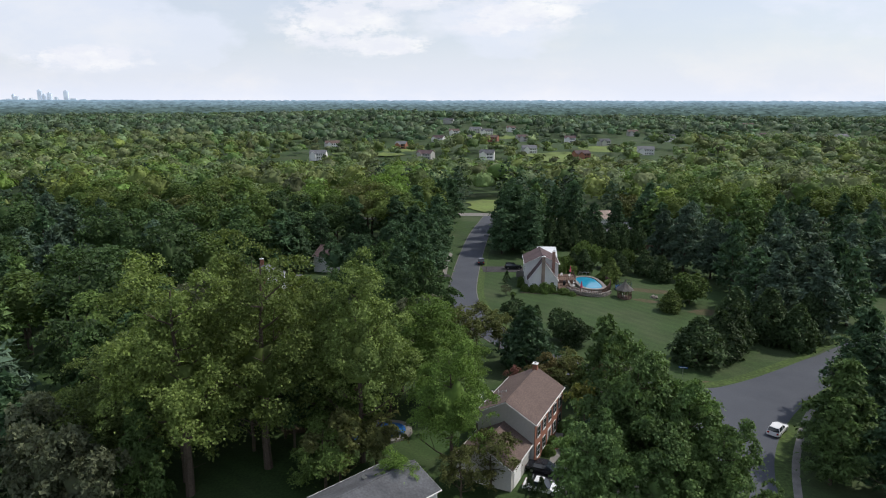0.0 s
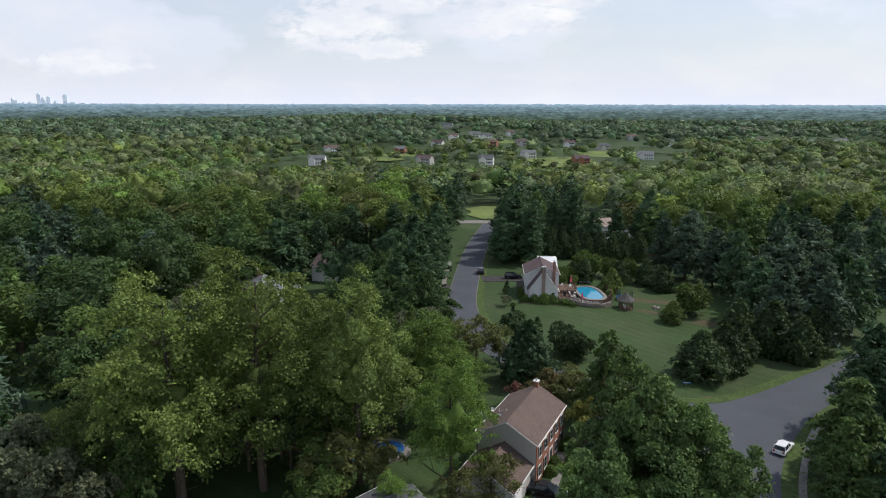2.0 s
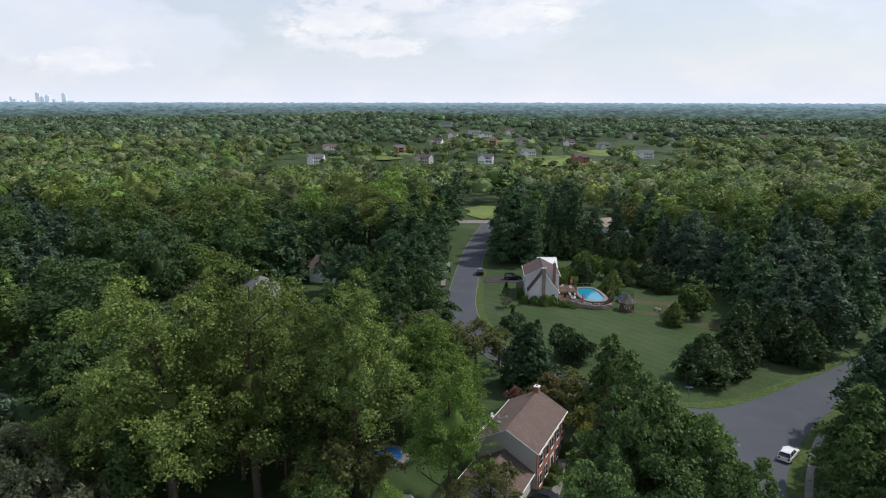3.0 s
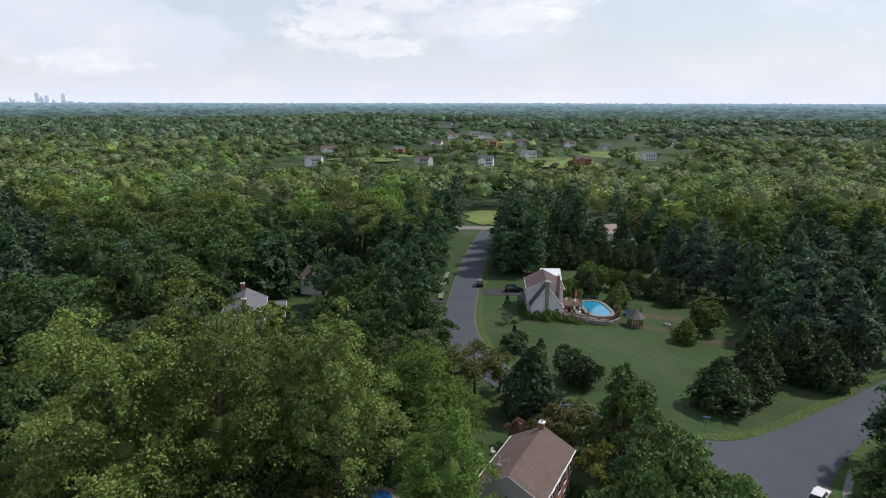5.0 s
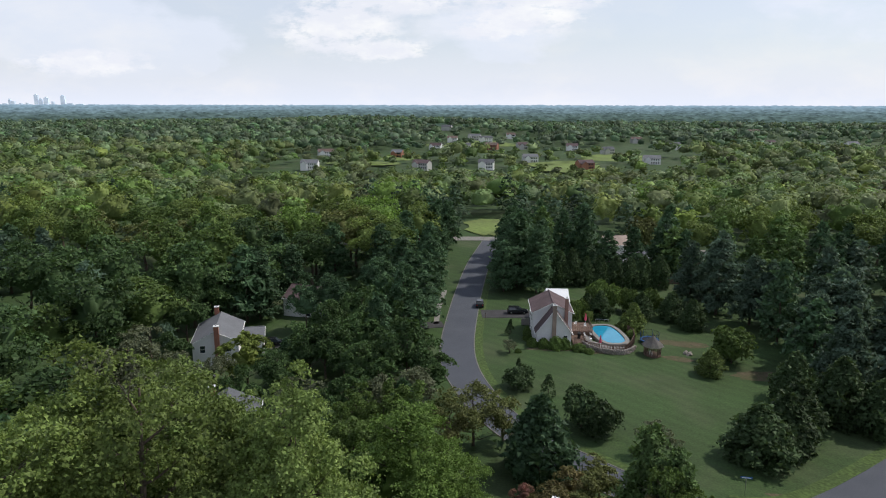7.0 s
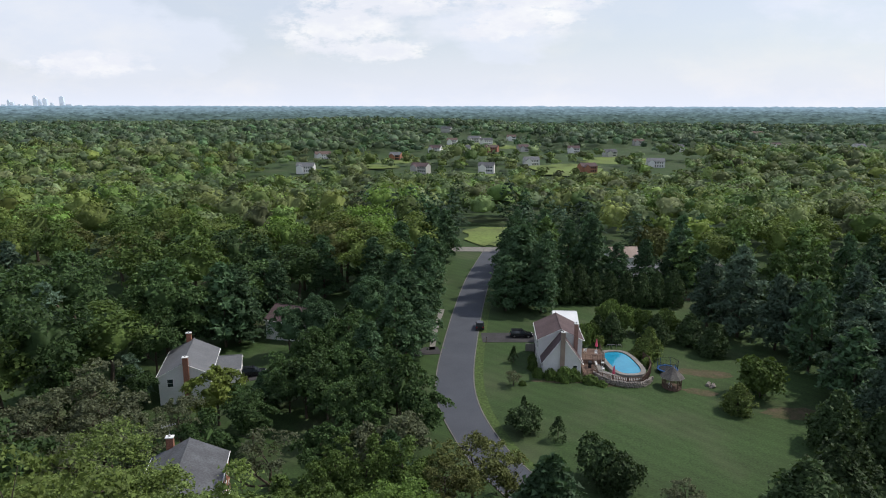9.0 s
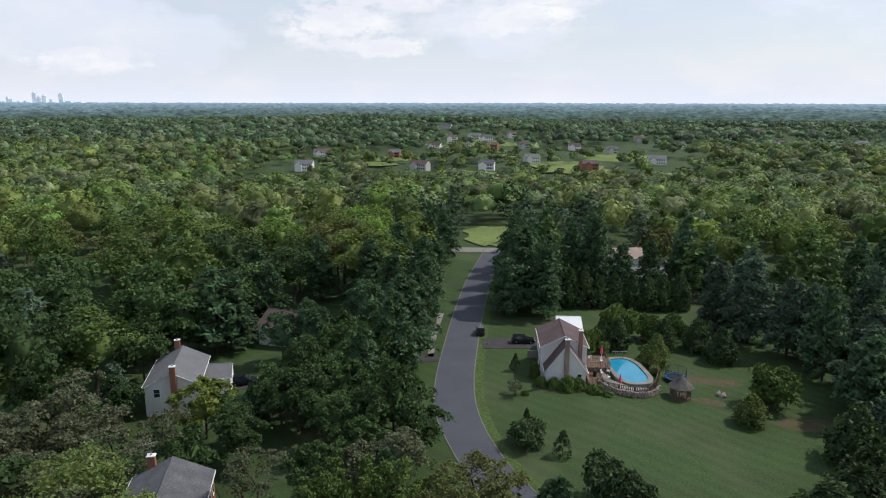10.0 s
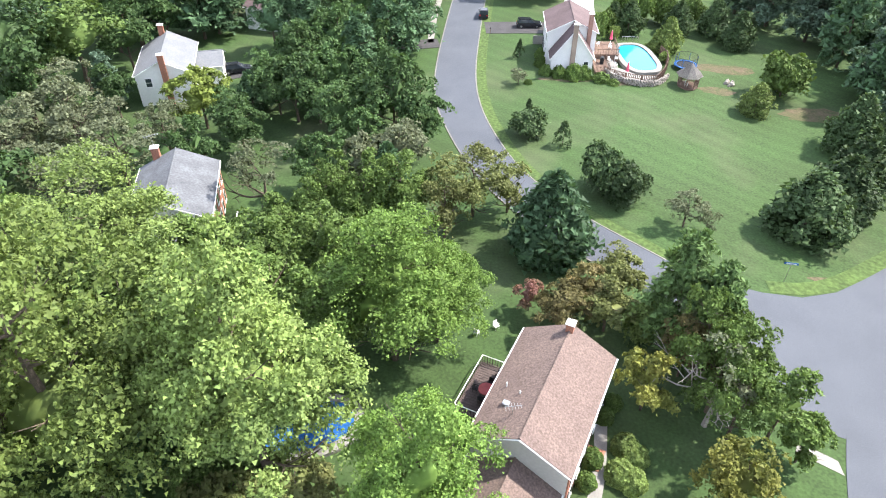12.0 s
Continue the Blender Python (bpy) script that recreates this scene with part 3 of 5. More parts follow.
bmesh.ops.create_cone(bmt, cap_ends=True, segments=20, radius1=0.75, radius2=0.72, depth=0.06, matrix=Matrix.Translation((0, 0, 0.73)))
part("tabletop", bmt, RED, tbl)
for i in range(4):
    a = math.pi / 4 + i * math.pi / 2
    part("leg", tube((0.55 * math.cos(a), 0.55 * math.sin(a), 0), (0.45 * math.cos(a), 0.45 * math.sin(a), 0.71), 0.03, 0.03, 6), BLACK, tbl)


def patio_chair(m, mat, label, group):
    c = thing("patio_chair", m, label, "chair", group)
    part("seat", box(-0.25, -0.25, 0.4, 0.25, 0.25, 0.45, 0.015), mat, c)
    part("backrest", box(-0.25, 0.21, 0.45, 0.25, 0.26, 0.95, 0.02), mat, c)
    for x in (-0.22, 0.22):
        part("arm", box(x - 0.025, -0.2, 0.62, x + 0.025, 0.22, 0.66), mat, c)
        for y in (-0.22, 0.22):
            part("leg", tube((x, y, 0), (x, y, 0.41), 0.02, 0.02, 6), mat, c)
    return c


ch = patio_chair(NH @ pose(-0.75, 8.6, 0.34, 0, 0, -90), BLACK, "dark metal chair at the red table", "chairs round the red table")
for x, y, r in ((-2.7, 8.5, 90), (-1.7, 9.6, 0), (-1.8, 7.6, 180)):
    copy_thing(ch, NH @ pose(x, y, 0.34, 0, 0, r))
wc = patio_chair(pose(2.6, 98.2, 0, 0, 0, 40), TRIM, "white plastic garden chair on the lawn", "white garden chairs")
copy_thing(wc, pose(0.6, 97.2, 0, 0, 0, 150))
grill = thing("grill", NH @ pose(-0.9, 11.2, 0.34), "black covered barbecue grill on the deck", "grill")
part("body", box(-0.6, -0.35, 0.55, 0.6, 0.35, 1.1, 0.12), BLACK, grill)
for x in (-0.5, 0.5):
    part("leg", box(x - 0.05, -0.3, 0, x + 0.05, 0.3, 0.56), BLACK, grill)

# white house with the pool
wh = thing("house", pose(0, 0, 0), "white-sided house with plum shingle roofs and chimney", "house")
gable_block(wh, 8.2, 9.6, 11.45, 163.5, -0.6, 5.95, 8.0, SIDING, ROOF_PLUM, wall_label="white siding wall", roof_label="plum-brown shingle roof slope")
gable_block(wh, 7.0, 3.4, 12.1, 160.15, -0.6, 2.85, 7.55, SIDING, ROOF_PLUM, wall_label="white siding gable of the front wing", roof_label="steep plum-brown roof slope", over=0.35)
chimney(wh, 15.6, 159.95, -0.6, 8.6, 0.8, 0.5, material("tan_siding", (0.36, 0.27, 0.22), 0.8, spread=0.1))
chimney(wh, 18.4, 163.3, 3.0, 9.2, 0.7, 0.6, material("tan_brick", (0.34, 0.2, 0.16), 0.85, spread=0.2))
gable_block(wh, 4.4, 7.6, 15.6, 173.3, -0.6, 5.6, 7.2, SIDING, ROOF_WHITE, along="x", wall_label="white siding rear wall", roof_label="bright white metal roof")
for zz in (3.4, 0.7):
    window(wh, 19.65, 166, zz, "+x"), window(wh, 19.65, 169.5, zz, "+x"), window(wh, 11.45, 166, zz, "-x"), window(wh, 11.45, 169.5, zz, "-x")
window(wh, 18.0, 160.15, 0.9, "-y", 0.7, 1.2)
whd = part("door", box(11.36, 171.2, -0.1, 11.46, 172.2, 2.0, 0.01), SHUTTER, wh, "dark side door")
part("door_handle", tube((11.32, 171.35, 1.0), (11.37, 171.35, 1.0), 0.04, 0.04), METAL, whd)
part("wall", box(9.6, 172.6, -0.3, 11.4, 172.8, 1.6, 0.02), CONCRETE, wh, "pale garden wall")

# pale house among the trees
A = pose(-50.9, 148.0, -1.8, 0, 0, 15.5)
ha = thing("house", A, "pale grey-roofed white house with two brick chimneys", "house")
gable_block(ha, 8.6, 12.4, -4.3, 0.0, -0.6, 5.2, 7.4, SIDING, ROOF_PALE, wall_label="pale siding wall", roof_label="pale grey shingle roof slope")
chimney(ha, 0.4, -0.35, -0.6, 8.6, 0.9, 0.7)
chimney(ha, -0.9, 12.5, 2.0, 8.7, 0.9, 0.7)
gable_block(ha, 4.6, 5.6, 4.1, 5.6, -0.6, 3.6, 5.0, SIDING, ROOF_PALE, along="x", wall_label="white garage wall", roof_label="pale shingle garage roof")
for yy in (2.5, 6, 10):
    window(ha, 4.3, yy, 3.4, "+x")
    window(ha, -4.3, yy, 3.4, "-x")
window(ha, -2.4, 0, 3.3, "-y"), window(ha, 2.4, 0, 3.3, "-y")

# brick house with the grey roof
B = pose(-34.2, 108.0, -1.0, 0, 0, 14)
hb = thing("house", B, "two-storey brick house with weathered grey roof", "house")
gable_block(hb, 9.0, 11.8, -4.5, 0, -0.6, 5.7, 7.9, SIDING, ROOF_GREY, wall_label="blue-white siding gable wall", roof_label="streaked grey shingle roof slope")
part("front_wall", box(4.5, 0, -0.6, 4.62, 11.8, 5.6), BRICK, hb, "red brick front wall")
for i in range(5):
    window(hb, 4.62, 1.3 + i * 2.3, 3.5, "+x")
    if i != 2:
        window(hb, 4.62, 1.3 + i * 2.3, 0.7, "+x", h=1.5)
hbd = part("door", box(4.6, 5.4, 0, 4.7, 6.4, 2.1, 0.01), SHUTTER, hb, "dark front door")
part("frame", box(4.6, 5.2, 0, 4.67, 6.6, 2.35), TRIM, hbd)
part("porch", box(4.6, 4.2, -0.4, 6.4, 7.6, 0.1, 0.02), DECKWOOD, hb, "wooden front porch")
for yy in (4.3, 5.4, 6.5, 7.5):
    part("porch_post", box(6.25, yy - 0.06, 0.1, 6.37, yy + 0.06, 1.1), TRIM, hb)
part("porch_rail", box(6.26, 4.2, 1.05, 6.36, 7.6, 1.15), TRIM, hb)
chimney(hb, -2.5, 12.2, -0.6, 8.3, 0.9, 0.7)
antenna(B @ pose(-2.5, 12.2, 8.4, 0, 0, 20))
gable_block(hb, 7.0, 6.5, -1.5, -6.5, -0.6, 3.0, 4.6, SIDING, ROOF_PALE, wall_label="blue-white garage wall", roof_label="pale grey garage roof")
part("vent_pipe", tube((-2.6, 3.0, 6.6), (-2.6, 3.0, 7.4), 0.07, 0.07), TRIM, hb)

# low brown-roofed house under pines
C = pose(-40.0, 183.5, -1.6, 0, 0, -18)
hc = thing("house", C, "low house with brown roof and white gable", "house")
gable_block(hc, 13, 8.6, -6.5, -4.3, -0.6, 4.3, 6.6, SIDING, ROOF_PLUM, along="x", wall_label="white siding wall", roof_label="brown shingle roof slope")
for xx in (0.5, 2.7, 5):
    window(hc, xx, -4.3, 0.4, "-y"), window(hc, xx, -4.3, 2.6, "-y")
window(hc, 6.5, 0, 2.4, "+x")

# grey-roofed house near the flight's start
D = pose(-13.6, 53.2, 0, 0, 0, -42.5)
hd = thing("house", D, "house with a flat-pitched grey shingle roof", "house")
gable_block(hd, 8.0, 14, -7.6, 0.0, -0.6, 5.4, 6.9, SIDING, ROOF_GREY, wall_label="white siding wall", roof_label="stained grey roof slope")
part("roof_vent", box(-5.6, 8.3, 6.15, -5.0, 8.8, 6.75, 0.03), METAL, hd, "grey roof vent")
window(hd, -3.6, 14, 3.2, "+y")

# ---- pool garden of the white house ----
def oval(cx, cy, rx, ry, n=40, power=2.6, turn=0.0):
    out = []
    for i in range(n):
        a = 2 * math.pi * i / n
        c, s = math.cos(a), math.sin(a)
        x, y = rx * abs(c) ** (2 / power) * math.copysign(1, c), ry * abs(s) ** (2 / power) * math.copysign(1, s)
        out.append((cx + x * math.cos(turn) - y * math.sin(turn), cy + x * math.sin(turn) + y * math.cos(turn)))
    return out


def ring(inner, outer, z0, z1):
    b = bmesh.new()
    n = len(inner)
    rows = [[b.verts.new((x, y, z)) for x, y in pts] for pts, z in ((inner, z0), (inner, z1), (outer, z1), (outer, z0))]
    for k in range(4):
        for i in range(n):
            j = (i + 1) % n
            b.faces.new((rows[k][i], rows[k][j], rows[(k + 1) % 4][j], rows[(k + 1) % 4][i]))
    return b


pool = thing("swimming_pool", pose(28.0, 166.8, 0), "oval swimming pool with clear blue water", "pool")
PT = radians(8)
part("water", prism(oval(0, 0, 2.65, 5.75, power=3.0, turn=PT), -1.0, 0.28), WATER, pool, "clear blue pool water")
part("coping", ring(oval(0, 0, 2.65, 5.75, power=3.0, turn=PT), oval(0, 0, 3.5, 6.6, power=3.0, turn=PT), -1.2, 0.45), CONCRETE, pool, "pale concrete coping")
part("terrace", prism([(-7.6, -2), (-6.2, -8), (-3, -9.6), (0.5, -9.2), (2, -7.8), (-1, -7.6), (-4.2, -4.5), (-4.9, 2), (-6, 4.2)], -1.2, 0.38), CONCRETE, pool, "pale paved pool terrace")
lad = part("ladder", tube((-1.0, 7.4, 0.4), (-1.0, 7.4, 1.3), 0.04, 0.04, 6), METAL, pool, "metal pool ladder")
for i in range(4):
    part("rail", tube((-1.6 + i, 7.5, 0.4), (-1.6 + i, 7.5, 1.2), 0.04, 0.04, 6), METAL, lad)
part("rail", tube((-1.6, 7.5, 1.2), (1.4, 7.5, 1.2), 0.04, 0.04, 6), METAL, lad)
wall = thing("retaining_wall", pose(0, 0, 0), "curved rough stone wall below the pool", "stone wall")
rnd = random.Random(4)
stones = []
for k in range(5):
    b = bmesh.new()
    bmesh.ops.create_icosphere(b, subdivisions=1, radius=0.5)
    for v in b.verts:
        v.co *= rnd.uniform(0.75, 1.15)
    me = bpy.data.meshes.new("stone")
    b.to_mesh(me)
    b.free()
    me.materials.append(STONE)
    stones.append(me)
arc = [(21.6, 160.3), (22.6, 158.4), (24.6, 157.0), (27, 156.4), (29.4, 157.0), (31.2, 158.8), (32.6, 161)]
for i in range(len(arc) - 1):
    (xa, ya), (xb, yb) = arc[i], arc[i + 1]
    for k in range(5):
        for row in range(3):
            f = (k + 0.5 * (row % 2)) / 5
            s = child("stone", rnd.choice(stones), wall)
            x, y = xa + (xb - xa) * f, ya + (yb - ya) * f
            s.matrix_basis = pose(x, y, float(gz(x, y)) + 0.18 + row * 0.36, rnd.uniform(0, 360), rnd.uniform(0, 360), rnd.uniform(0, 360)) @ Matrix.Diagonal((rnd.uniform(0.45, 0.7), rnd.uniform(0.5, 0.75), rnd.uniform(0.4, 0.6), 1))
fence = thing("fence", pose(0, 0, 0), "low brown wooden fence round the pool", "fence")
FP = [(21.4, 160.8), (22.9, 159.2), (24.6, 158.2), (27.2, 157.3), (29.9, 157.7), (31.6, 160.8), (33.1, 164.8), (33.5, 167.9), (32.8, 170.6)]
for i in range(len(FP) - 1):
    (xa, ya), (xb, yb) = FP[i], FP[i + 1]
    za, zb = float(gz(xa, ya)), float(gz(xb, yb))
    base = 0.55
    part("post", box(xa - 0.07, ya - 0.07, za - 0.1, xa + 0.07, ya + 0.07, base + 0.75), DECKWOOD, fence)
    for h in (0.0, 0.62):
        part("rail", tube((xa, ya, base + h), (xb, yb, base + h), 0.05, 0.05, 4), DECKWOOD, fence)
    for k in range(9):
        f = (k + 0.5) / 9
        x, y = xa + (xb - xa) * f, ya + (yb - ya) * f
        low = base - 0.1 if i < 4 else float(gz(x, y)) + 0.05
        part("slat", box(x - 0.06, y - 0.035, low, x + 0.06, y + 0.035, base + 0.66), DECKWOOD, fence)
pdeck = thing("deck", pose(0, 0, 0), "brown wooden deck behind the white house", "deck")
for x0, y0, x1, y1, top in ((19.75, 159.8, 22.2, 165.4, 0.5), (19.75, 165.5, 24.4, 171.5, 1.3)):
    part("deck_frame", box(x0, y0, -0.8, x1, y1, top - 0.05), DECKWOOD, pdeck)
    k = int((y1 - y0) / 0.3)
    for i in range(k):
        part("plank", box(x0, y0 + i * 0.3 + 0.015, top - 0.05, x1, y0 + i * 0.3 + 0.285, top), DECKWOOD, pdeck)
    for a, b_ in (((x1, y0), (x1, y1)), ((x0 + 0.05, y0), (x1, y0))):
        part("rail", tube((*a, top + 0.95), (*b_, top + 0.95), 0.05, 0.05, 4), DECKWOOD, pdeck)
        for i in range(11):
            f = i / 10
            x, y = a[0] + (b_[0] - a[0]) * f, a[1] + (b_[1] - a[1]) * f
            part("baluster", box(x - 0.03, y - 0.03, top, x + 0.03, y + 0.03, top + 0.93), DECKWOOD, pdeck)


def parasol(m, label):
    p = thing("parasol", m, label, "umbrella", "pink parasols")
    part("base", tube((0, 0, 0), (0, 0, 0.08), 0.3, 0.26, 12), CONCRETE, p)
    part("pole", tube((0, 0, 0.08), (0, 0, 2.5), 0.03, 0.03, 6), TRIM, p)
    b = tube((0, 0, 0.9), (0, 0, 2.45), 0.30, 0.05, 9)
    for i, v in enumerate(b.verts):
        v.co.x *= 1 + 0.35 * (i % 2)
        v.co.y *= 1 + 0.35 * (i % 2)
    part("canopy", b, PINK, p, "folded pink canopy")
    return p


parasol(pose(23.6, 170.5, 1.3), "folded pink parasol on the deck")
parasol(pose(24.9, 158.8, 0.38), "folded pink parasol beside the pool")
lc = patio_chair(pose(22.6, 164.2, 0.5, 0, 0, 30), TRIM, "white chair on the wooden deck", "chairs by the pool")
for x, y, z, r in ((24.0, 165.2, 0.38, 80), (23.2, 168, 1.3, 20), (23.6, 162.4, 0.38, 100), (21.2, 169.4, 1.3, 200)):
    copy_thing(lc, pose(x, y, z, 0, 0, r))
g2 = copy_thing(grill, pose(21.3, 163.6, 0.5, 0, 0, 80))
g2["label"] = "black covered grill on the wooden deck"

gaz = thing("gazebo", pose(35.4, 158.6, float(gz(35.4, 158.6))), "octagonal wooden gazebo with weathered shingle roof", "gazebo")
OCT = [(math.cos(math.pi / 8 + i * math.pi / 4), math.sin(math.pi / 8 + i * math.pi / 4)) for i in range(8)]
part("floor", prism([(1.75 * c, 1.75 * s) for c, s in OCT], 0, 0.3), DECKWOOD, gaz)
for i, (c, s) in enumerate(OCT):
    c2, s2 = OCT[(i + 1) % 8]
    part("post", box(1.65 * c - 0.07, 1.65 * s - 0.07, 0.3, 1.65 * c + 0.07, 1.65 * s + 0.07, 2.35), DECKWOOD, gaz)
    if i != 5:
        for h in (0.5, 1.15):
            part("rail", tube((1.65 * c, 1.65 * s, h), (1.65 * c2, 1.65 * s2, h), 0.05, 0.05, 4), DECKWOOD, gaz)
        for k in range(1, 6):
            f = k / 6
            x, y = 1.65 * (c + (c2 - c) * f), 1.65 * (s + (s2 - s) * f)
            part("baluster", box(x - 0.03, y - 0.03, 0.5, x + 0.03, y + 0.03, 1.15), DECKWOOD, gaz)
    part("beam", tube((1.65 * c, 1.65 * s, 2.35), (1.65 * c2, 1.65 * s2, 2.35), 0.08, 0.08, 4), DECKWOOD, gaz)
    b = bmesh.new()
    vs = [b.verts.new(p) for p in ((2.25 * c, 2.25 * s, 2.2), (2.25 * c2, 2.25 * s2, 2.2), (0.9 * c2, 0.9 * s2, 3.35), (0.9 * c, 0.9 * s, 3.35))]
    b.faces.new(vs)
    top = b.verts.new((0, 0, 4.35))
    b.faces.new((vs[3], vs[2], top))
    r = bmesh.ops.solidify(b, geom=b.faces[:], thickness=0.08)
    part("roof_panel", b, SHINGLE_OLD, gaz, "weathered grey shingle panel")
part("finial", tube((0, 0, 4.3), (0, 0, 4.7), 0.07, 0.03), DECKWOOD, gaz)
patio_chair(pose(35.0, 158.0, float(gz(35.4, 158.6)) + 0.3, 0, 0, 60), TRIM, "white chair inside the gazebo", "")

tz = float(gz(36.5, 166))
tramp = thing("trampoline", pose(36.6, 166, tz), "round trampoline with blue pad and safety net", "trampoline")
part("mat", tube((0, 0, 0.78), (0, 0, 0.82), 1.7, 1.7, 28), BLACK, tramp)
circ = lambda r, n=28: [(r * math.cos(2 * math.pi * i / n), r * math.sin(2 * math.pi * i / n)) for i in range(n)]
part("pad", ring(circ(1.6), circ(2.0), 0.8, 0.9), BLUE, tramp, "blue padded rim")
for i in range(6):
    a = i * math.pi / 3
    part("leg", tube((1.95 * math.cos(a), 1.95 * math.sin(a), 0), (1.95 * math.cos(a), 1.95 * math.sin(a), 2.5), 0.04, 0.04, 6), BLUE, tramp)
part("top_hoop", ring(circ(1.93), circ(1.98), 2.45, 2.5), BLACK, tramp)
for i in range(48):
    a = 2 * math.pi * i / 48
    part("net_strand", tube((1.9 * math.cos(a), 1.9 * math.sin(a), 0.9), (1.9 * math.cos(a), 1.9 * math.sin(a), 2.46), 0.012, 0.012, 3), BLACK, tramp)

for x, y, s in ((42.8, 161.2, 0.8), (43.6, 160.8, 0.9), (43.2, 162.0, 0.7), (43.0, 160.3, 0.5), (44.0, 161.7, 0.6)):
    r = new("boulder", stones[int(x * 7) % 5])
    r.matrix_basis = pose(x, y, float(gz(x, y)) + s * 0.3, x * 50, y * 30, x * 90) @ Matrix.Scale(s * 1.3, 4)
    tagged(r, "grey boulder on bare soil", "boulder", "garden boulders")


# ---- vehicles ----
def car(m, paint, label, length=4.7, width=1.85, height=1.65, suv=True):
    c = thing("car", m, label, "car")
    L, W, H = length / 2, width / 2, height
    belt = 0.58 * H

    def hull(prof, wid, inset=0.0):
        b = bmesh.new()
        a = [b.verts.new((x, -wid + (inset if z > belt + 0.05 else 0), z)) for x, z in prof]
        d = [b.verts.new((x, wid - (inset if z > belt + 0.05 else 0), z)) for x, z in prof]
        b.faces.new(a)
        b.faces.new(d[::-1])
        for i in range(len(prof)):
            j = (i + 1) % len(prof)
            b.faces.new((a[i], a[j], d[j], d[i]))
        bmesh.ops.recalc_face_normals(b, faces=b.faces)
        bmesh.ops.bevel(b, geom=b.edges[:], offset=0.05, segments=2, affect="EDGES")
        return b

    body = part("body", hull([(-L, 0.32), (-L, belt - 0.05), (-L + 0.15, belt), (L - 1.25, belt), (L - 0.12, belt - 0.18), (L, belt - 0.35), (L, 0.3)], W), paint, c)
    rear = -L + (0.12 if suv else 0.75)
    part("cabin", hull([(rear, belt - 0.02), (rear + (0.15 if suv else 0.55), H - 0.09), (L - 2.15, H - 0.09), (L - 1.25, belt - 0.02)], W - 0.06, 0.16), GLASS, c, "dark tinted window glass")
    part("roof", box(rear + (0.2 if suv else 0.6), -W + 0.24, H - 0.1, L - 2.15, W - 0.24, H, 0.04), paint, c)
    for s in (-1, 1):
        for x0, x1 in ((rear + 0.05, rear + 0.2), (L - 2.6, L - 2.5)):
            part("pillar", tube((x0, s * (W - 0.06), belt), (x1, s * (W - 0.2), H - 0.06), 0.05, 0.05, 4), paint, c)
        part("headlight", box(L - 0.1, s * (W - 0.35) - 0.2, belt - 0.36, L + 0.02, s * (W - 0.35) + 0.2, belt - 0.2, 0.02), LAMP_CLEAR, c)
        part("tail_light", box(-L - 0.02, s * (W - 0.25) - 0.14, belt - 0.32, -L + 0.08, s * (W - 0.25) + 0.14, belt - 0.05, 0.02), LAMP_RED, c)
        part("mirror", box(L - 1.55, s * (W + 0.02) - 0.07, belt, L - 1.4, s * (W + 0.1) + 0.03, belt + 0.15, 0.02), paint, c)
        for x in (-L + 0.85, L - 0.9):
            w = part("wheel", tube((x, s * (W - 0.2), 0.34), (x, s * (W + 0.01), 0.34), 0.34, 0.34, 16), BLACK, c)
            part("rim", tube((x, s * (W - 0.02), 0.34), (x, s * (W + 0.02), 0.34), 0.21, 0.19, 12), METAL, w)
    part("bumper", box(L - 0.06, -W + 0.1, 0.3, L + 0.06, W - 0.1, 0.52, 0.03), paint, body)
    part("bumper", box(-L - 0.06, -W + 0.1, 0.3, -L + 0.06, W - 0.1, 0.52, 0.03), paint, body)
    return c


car(pose(0.2, 186.4, 0.05, 0, 0, 90), CAR_BLACK, "dark off-road car parked on the road", 4.2, 1.85, 1.8)
car(pose(9.2, 181.2, 0.06, 0, 0, 3), CAR_BLACK, "black car parked on the driveway", 4.8, 1.85, 1.7)
car(pose(-43.3, 160.4, float(gz(-43.3, 160.4)) + 0.06, 0, 0, 18), CAR_BLACK, "black car parked beside the pale house", 4.9, 1.9, 1.75)
car(pose(9.0, 76.4, 0.06, 0, 0, -20), CAR_BLACK, "black sedan parked before the garage", 4.8, 1.85, 1.45, False)
car(pose(8.3, 72.2, 0.06, 0, 0, -18), CAR_WHITE, "white car parked on the driveway", 4.6, 1.85, 1.5, False)
car(pose(44.6, 92.6, float(gz(44.6, 92.6)) + 0.06, 0, 0, 50), CAR_WHITE, "white hatchback parked at the road edge", 4.3, 1.8, 1.5)


def mailbox(x, y, r):
    m = thing("mailbox", pose(x, y, float(gz(x, y)), 0, 0, r), "dark mailbox on a wooden post", "mailbox")
    part("post", box(-0.05, -0.05, 0, 0.05, 0.05, 1.1), DECKWOOD, m)
    b = box(-0.1, -0.25, 1.1, 0.1, 0.25, 1.36, 0.06)
    part("box", b, BLACK, m)


mailbox(1.6, 177.0, 0)
mailbox(52.3, 101.2, 40)
sz = float(gz(35.2, 108.6))
sign = thing("street_sign", pose(35.2, 108.6, sz, 0, 0, -8), "blue street name sign on a metal post", "sign")
part("post", tube((0, 0, 0), (0, 0, 2.55), 0.035, 0.035, 8), METAL, sign)
plate = part("plate", box(-0.75, -0.02, 2.5, 0.75, 0.02, 2.78, 0.01), BLUE, sign, "blue name plate")
part("lettering", box(-0.55, -0.028, 2.59, 0.55, -0.018, 2.69), TRIM, plate, "pale bar of lettering")

